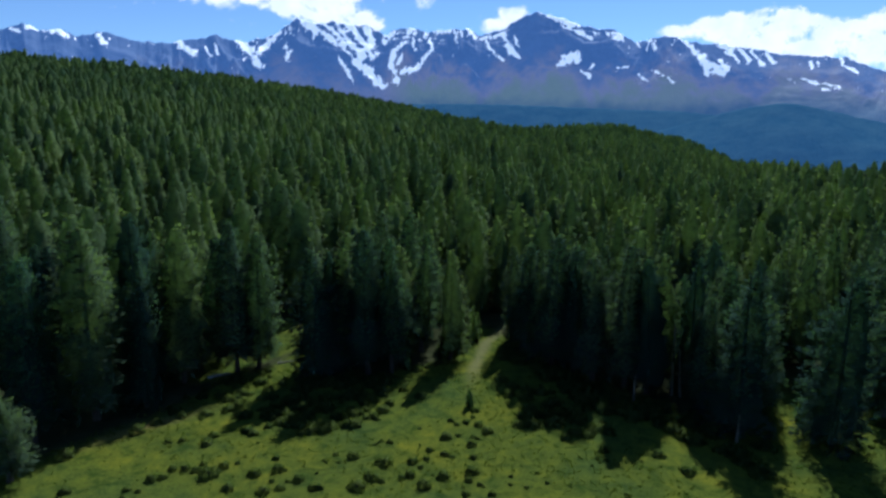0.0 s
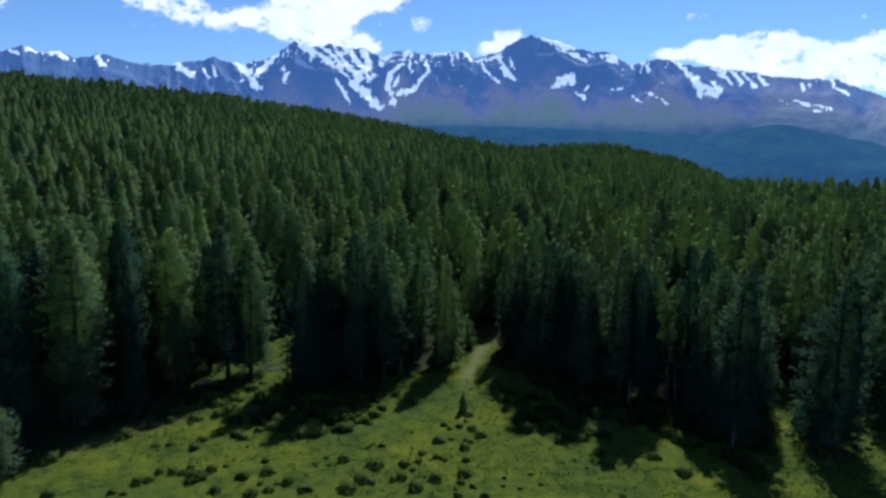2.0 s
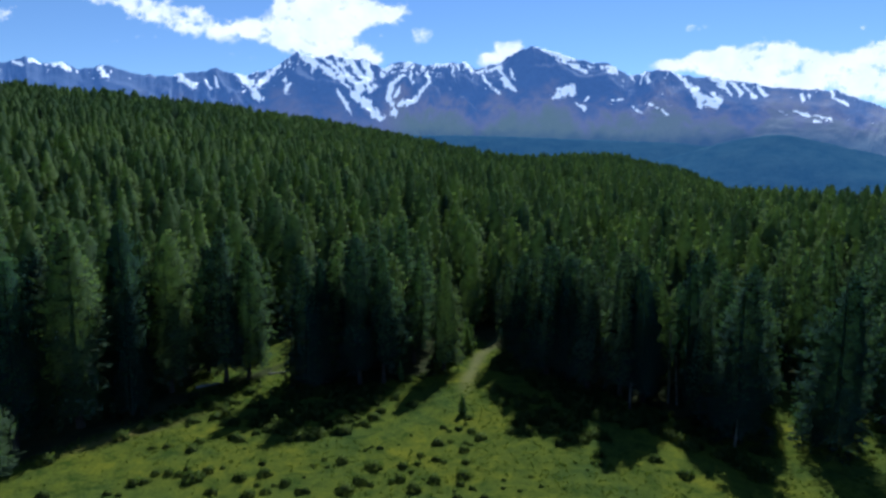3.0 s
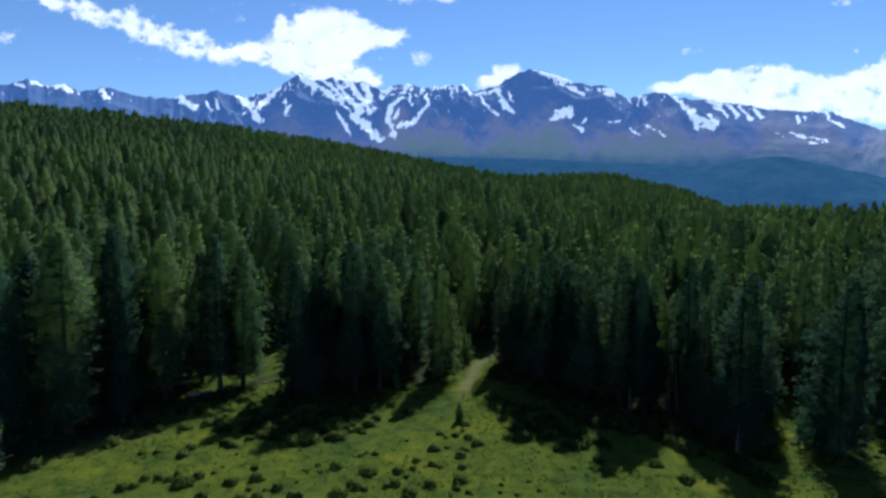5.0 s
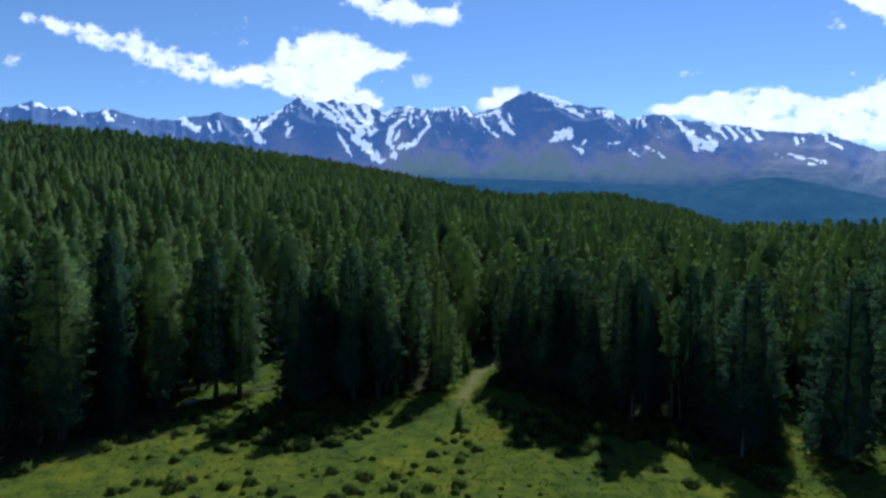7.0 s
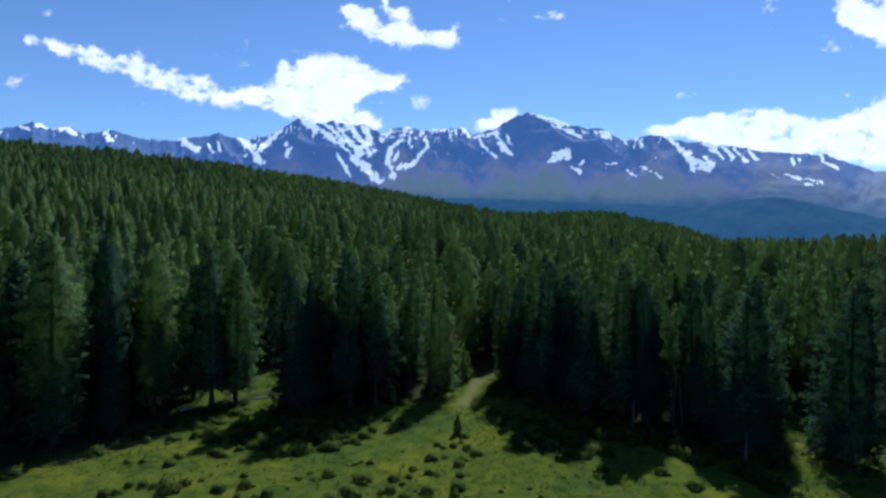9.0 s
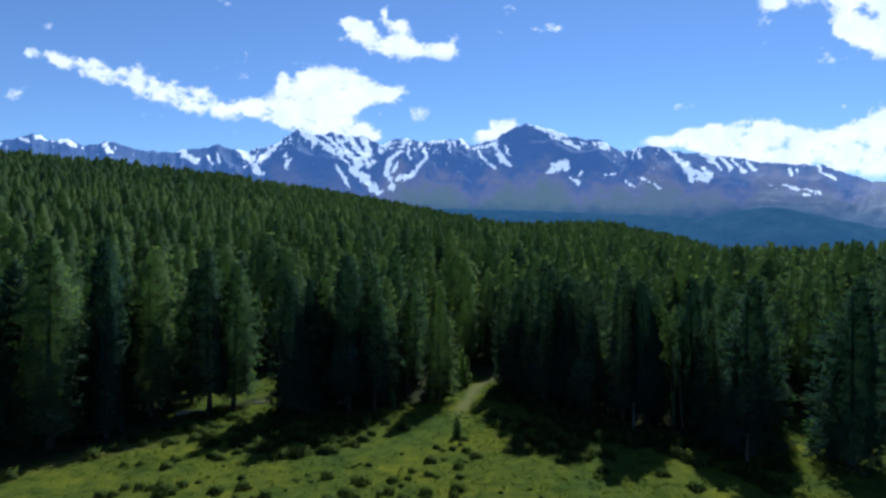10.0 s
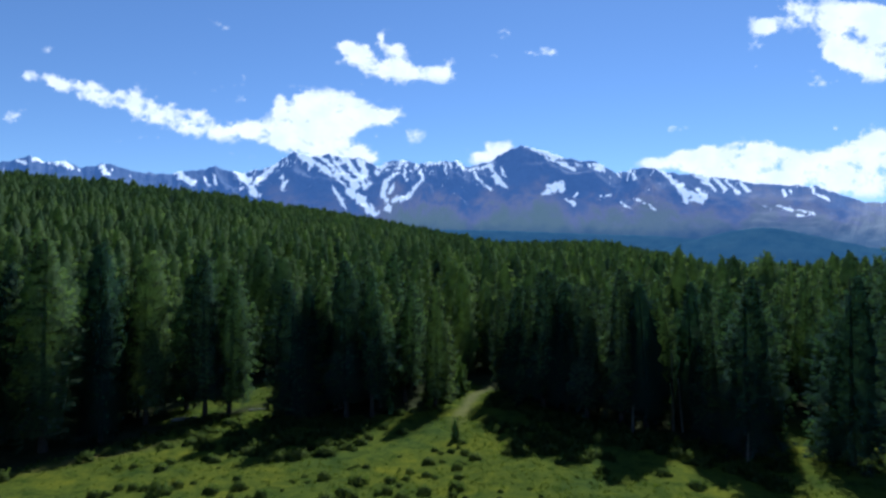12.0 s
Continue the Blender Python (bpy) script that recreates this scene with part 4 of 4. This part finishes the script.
SHRUBS_MEADOW = [
    (-29.3, 56.6, 0.61), (-28.1, 56.7, 0.69), (-27.0, 56.5, 0.60), (-25.4, 55.7, 1.08), (-30.5, 54.7, 0.77), (-29.6, 55.1, 0.68), (-31.1, 62.4, 0.57),
    (-32.4, 62.0, 0.48), (-26.8, 57.7, 0.43), (-22.7, 53.6, 0.79), (-21.0, 56.1, 0.98), (-19.0, 57.0, 0.82), (-19.0, 55.0, 0.40), (-17.5, 55.1, 0.31),
    (-16.5, 55.3, 0.79), (-17.9, 53.9, 0.62), (-14.3, 54.1, 0.68), (-19.2, 53.2, 0.92), (-24.5, 57.3, 0.68), (-23.4, 58.0, 0.43), (-28.3, 62.3, 0.74),
    (-28.1, 63.5, 0.76), (-19.8, 59.1, 0.59), (-30.8, 52.8, 0.50), (-32.0, 53.0, 0.59), (-37.5, 52.4, 0.88), (10.4, 64.9, 0.89), (11.9, 65.9, 0.91),
    (12.9, 65.5, 0.82), (3.7, 55.4, 0.38), (11.3, 60.6, 0.25), (12.2, 59.2, 0.25)]
SHRUBS_EDGE = [
    (-24.7, 64.7, 1.0), (-23.9, 64.2, 0.8), (-18.5, 64.4, 0.9), (-17.7, 65.0, 1.1), (-16.9, 65.3, 0.8), (-11.3, 69.1, 0.9), (-10.5, 70.8, 1.2), (-28.1, 61.6, 1.0),
    (-8.6, 77.3, 0.8), (14.0, 62.3, 0.8), (21.4, 58.3, 0.9), (-35.7, 66.1, 0.7), (19.5, 61.6, 0.8), (5.5, 67.8, 0.7), (-9.8, 73.0, 1.2), (-13.0, 67.6, 0.8)]
SHRUBS = [make_shrub(300 + k, w, t) for k, (w, t) in enumerate(((1.5, 0.75), (1.3, 0.6), (1.8, 0.8), (1.1, 0.55), (1.4, 0.9)))]
rng = np.random.default_rng(5)
spots = [(x, y, s * rng.uniform(0.9, 1.1)) for x, y, s in SHRUBS_TRACK + SHRUBS_MEADOW + SHRUBS_EDGE]
for _ in range(60):
    x, y = rng.normal(-10, 13), rng.uniform(46, 70)
    if behind_edge(x, y) < -4 and x < 16:
        spots.append((x, y, rng.uniform(0.18, 0.42)))
for _ in range(80):
    x = rng.uniform(-42, 48)
    y = float(np.interp(x, EDGE_X, EDGE_Y)) + rng.uniform(-4.0, 3.0)
    if off_line(x, y, TRACK) > 2.5 and np.hypot(fx - x, fy - y).min() > 0.9:
        spots.append((x, y, rng.uniform(0.5, 1.15)))
# Undergrowth at the forest edge, packed in to darken the shadows cast there.
shadow_fill = []
for _ in range(120):
    x = rng.uniform(4, 29)
    y = float(np.interp(x, EDGE_X, EDGE_Y)) + rng.uniform(-7.5, 2.0)
    if off_line(x, y, TRACK) > 3.0 and np.hypot(fx - x, fy - y).min() > 0.9:
        shadow_fill.append((x, y, rng.uniform(0.8, 1.7)))
for _ in range(70):
    x, y = rng.uniform(4, 16), rng.uniform(66, 90)
    if x > 3.5 + 0.28 * (80 - y) and behind_edge(x, y) < -2 and np.hypot(fx - x, fy - y).min() > 0.9:
        shadow_fill.append((x, y, rng.uniform(0.7, 1.5)))
# Laid along the shadows that the edge trees cast, to deepen them.
for _ in range(120):
    reach = rng.uniform(1, 17)
    x, y = rng.uniform(-20, -8) - 0.32 * reach, 82 - reach
    if np.hypot(fx - x, fy - y).min() > 0.9:
        shadow_fill.append((x, y, rng.uniform(0.6, 1.2)))
for _ in range(40):
    x, y = rng.uniform(-36, -21), rng.uniform(66, 79)
    if behind_edge(x, y) > -13 and np.hypot(fx - x, fy - y).min() > 0.9:
        shadow_fill.append((x, y, rng.uniform(0.5, 1.1)))
for k, (x, y, s) in enumerate(spots):
    m = pose(x, y, float(land(x, y)), 0, 0, rng.uniform(0, 360)) @ Matrix.Diagonal((s, s, s, 1))
    if k < len(SHRUBS):
        SHRUBS[k].matrix_basis = m
    else:
        copy_thing(SHRUBS[int(rng.integers(len(SHRUBS)))], m).matrix_basis = m
vs, fs, ns, ts, at = [], [], [], [], 0
for x, y, s in shadow_fill:
    v, f, out = shrub_leaves(rng, rng.uniform(1.1, 1.8), rng.uniform(0.55, 0.9), 400)
    vs.append(v * s + (x, y, float(land(x, y))))
    fs.append(f + at)
    ns.append(out)
    ts.append(np.full(len(v), rng.uniform(0, 1)))
    at += len(v)
me = mesh_of("undergrowth", np.concatenate(vs), np.concatenate(fs), UNDERGROWTH_LEAF, normals=np.concatenate(ns), tint=np.concatenate(ts))
tagged(new("undergrowth", me), "low dark green bushes added to deepen the shade of the forest edge", "undergrowth", kind="stuff")


def make_sapling(x, y, tall, seed):
    ob = make_conifer(seed, tall, 0.26 * tall, 0.03, 0.8, YOUNG_NEEDLES, 46, 10, 0.07 * tall + 0.08)
    ob.name = "young_conifer"
    ob.matrix_basis = pose(x, y, float(land(x, y)), 0, 0, 40 * seed)
    tagged(ob, "young bright green conifer beside the track", "conifer tree", group="young conifers")


for k, (x, y, tall) in enumerate(((0.0, 72.7, 2.5), (0.6, 97.2, 5.8), (-1.6, 92.0, 4.0), (-3.5, 90.5, 5.0), (-8.6, 84.5, 3.0), (1.4, 99.5, 4.2), (34.5, 73.5, 4.5), (38.5, 70.2, 3.0))):
    make_sapling(x, y, tall, 600 + k)


def make_log(x, y, turn, length, radius, seed):
    """fallen_log > stem, three broken branch stubs."""
    rng = np.random.default_rng(seed)
    root = new("fallen_log")
    t = np.linspace(-0.5, 0.5, 7)
    pts = np.column_stack([t * length, rng.normal(0, 0.04, 7), np.full(7, radius * 0.8)])
    v, f = tube(pts, radius * np.linspace(1.1, 0.55, 7), 8)
    part("stem", mesh_of("stem", v, f, DEAD_WOOD, True), root)
    for _ in range(3):
        a = rng.uniform(-0.4, 0.4) * length
        tip = np.array([a + 0.2, rng.uniform(-0.5, 0.5), radius + rng.uniform(0.3, 0.7)])
        v, f = tube([(a, 0, radius), (np.array([a, 0, radius]) + tip) / 2, tip], [0.05, 0.035, 0.015], 5)
        part("branch_stub", mesh_of("branch_stub", v, f, DEAD_WOOD, True), root)
    root.matrix_basis = pose(x, y, float(land(x, y)), 0, 0, turn)
    tagged(root, "pale weathered fallen log lying among the trees", "fallen log", group="fallen logs")


for k, (x, y, turn, ln, r) in enumerate(((-18.4, 82.9, 38, 4.4, 0.12), (-16.3, 86.0, 60, 4.0, 0.12), (-34.2, 80.6, 35, 3.0, 0.2), (-26.6, 86.5, 25, 2.6, 0.13))):
    make_log(x, y, turn, ln, r, 700 + k)


# Bare dead trees: x, y, height, lean.
SNAGS = [(26.0, 77.4, 9.5, 0.05), (26.9, 76.8, 6.5, -0.09), (28.9, 65.0, 3.4, 0.05), (20.6, 75.4, 3.6, 0.10), (-27.0, 96.0, 7.0, 0.05)]


def make_snag(x, y, tall, lean, seed):
    """dead_tree > stem, broken branches."""
    rng = np.random.default_rng(seed)
    root = new("dead_tree")
    t = np.linspace(0, 1, 7)
    pts = np.column_stack([lean * t ** 1.3 * tall, 0.06 * np.sin(3 * t + seed), t * tall - 0.2])
    v, f = tube(pts, 0.15 * (1 - 0.75 * t) + 0.02, 7)
    part("stem", mesh_of("stem", v, f, DRY_WOOD, True), root)
    for _ in range(6):
        h, az = rng.uniform(0.25, 0.95), rng.uniform(0, 2 * math.pi)
        p0 = np.array([lean * h ** 1.3 * tall, 0.0, h * tall - 0.2])
        ln = rng.uniform(0.35, 1.0)
        p1 = p0 + ln * np.array([math.cos(az), math.sin(az), 0.1])
        v, f = tube([p0, (p0 + p1) / 2 - (0, 0, 0.05), p1], [0.035, 0.022, 0.008], 4)
        part("branch", mesh_of("branch", v, f, DRY_WOOD, True), root)
    root.matrix_basis = pose(x, y, float(land(x, y)), 0, 0, 57 * seed)
    tagged(root, "thin bare dead tree with dry greyish wood", "dead tree", group="dead trees")


for k, (x, y, tall, lean) in enumerate(SNAGS):
    make_snag(x, y, tall, lean, 800 + k)


def make_grass():
    """Tussocks over the meadow, taller along the forest's edge."""
    rng = np.random.default_rng(9)
    n = 13000
    x, y = rng.uniform(-52, 56, n), rng.uniform(44, 100, n)
    inside = behind_edge(x, y)
    keep = (inside < 3.0) | in_glade(x, y)
    keep &= (off_line(x, y, TRACK[2:]) > 1.0) & (np.abs(x) < 0.8 * y + 6)
    keep &= rng.uniform(0, 1, n) < 0.55 + 0.45 * np.sign(waves(x, y, 4, 14, 3))
    x, y, inside = x[keep], y[keep], inside[keep]
    z = land(x, y)
    tall = 0.10 + 0.2 * rng.uniform(0, 1, len(x)) ** 2.5 * (1 + 0.9 * soft_step(inside, -6, 0))
    tint = np.clip(0.5 + 0.4 * waves(x, y, 11, 15, 2) + rng.normal(0, 0.3, len(x)), 0, 1)
    blades = 5
    az = rng.uniform(0, 2 * math.pi, (len(x), blades))
    lean = rng.uniform(0.2, 0.9, (len(x), blades)) * tall[:, None]
    cx, cy = x[:, None] + rng.normal(0, 0.10, az.shape), y[:, None] + rng.normal(0, 0.10, az.shape)
    wx, wy = -np.sin(az) * 0.06, np.cos(az) * 0.06
    base = np.broadcast_to(z[:, None] - 0.02, az.shape)
    tip = z[:, None] + tall[:, None] * rng.uniform(0.7, 1.2, az.shape)
    v = np.stack([np.stack([cx - wx, cy - wy, base], -1), np.stack([cx + wx, cy + wy, base], -1),
                  np.stack([cx + np.cos(az) * lean, cy + np.sin(az) * lean, tip], -1)], 2).reshape(-1, 3)
    me = mesh_of("grass", v, np.arange(len(v)).reshape(-1, 3), GRASS_LEAF, tint=np.repeat(tint, 3 * blades))
    tagged(new("grass", me), "uneven green meadow grass in loose tussocks", "grass", kind="stuff")


make_grass()
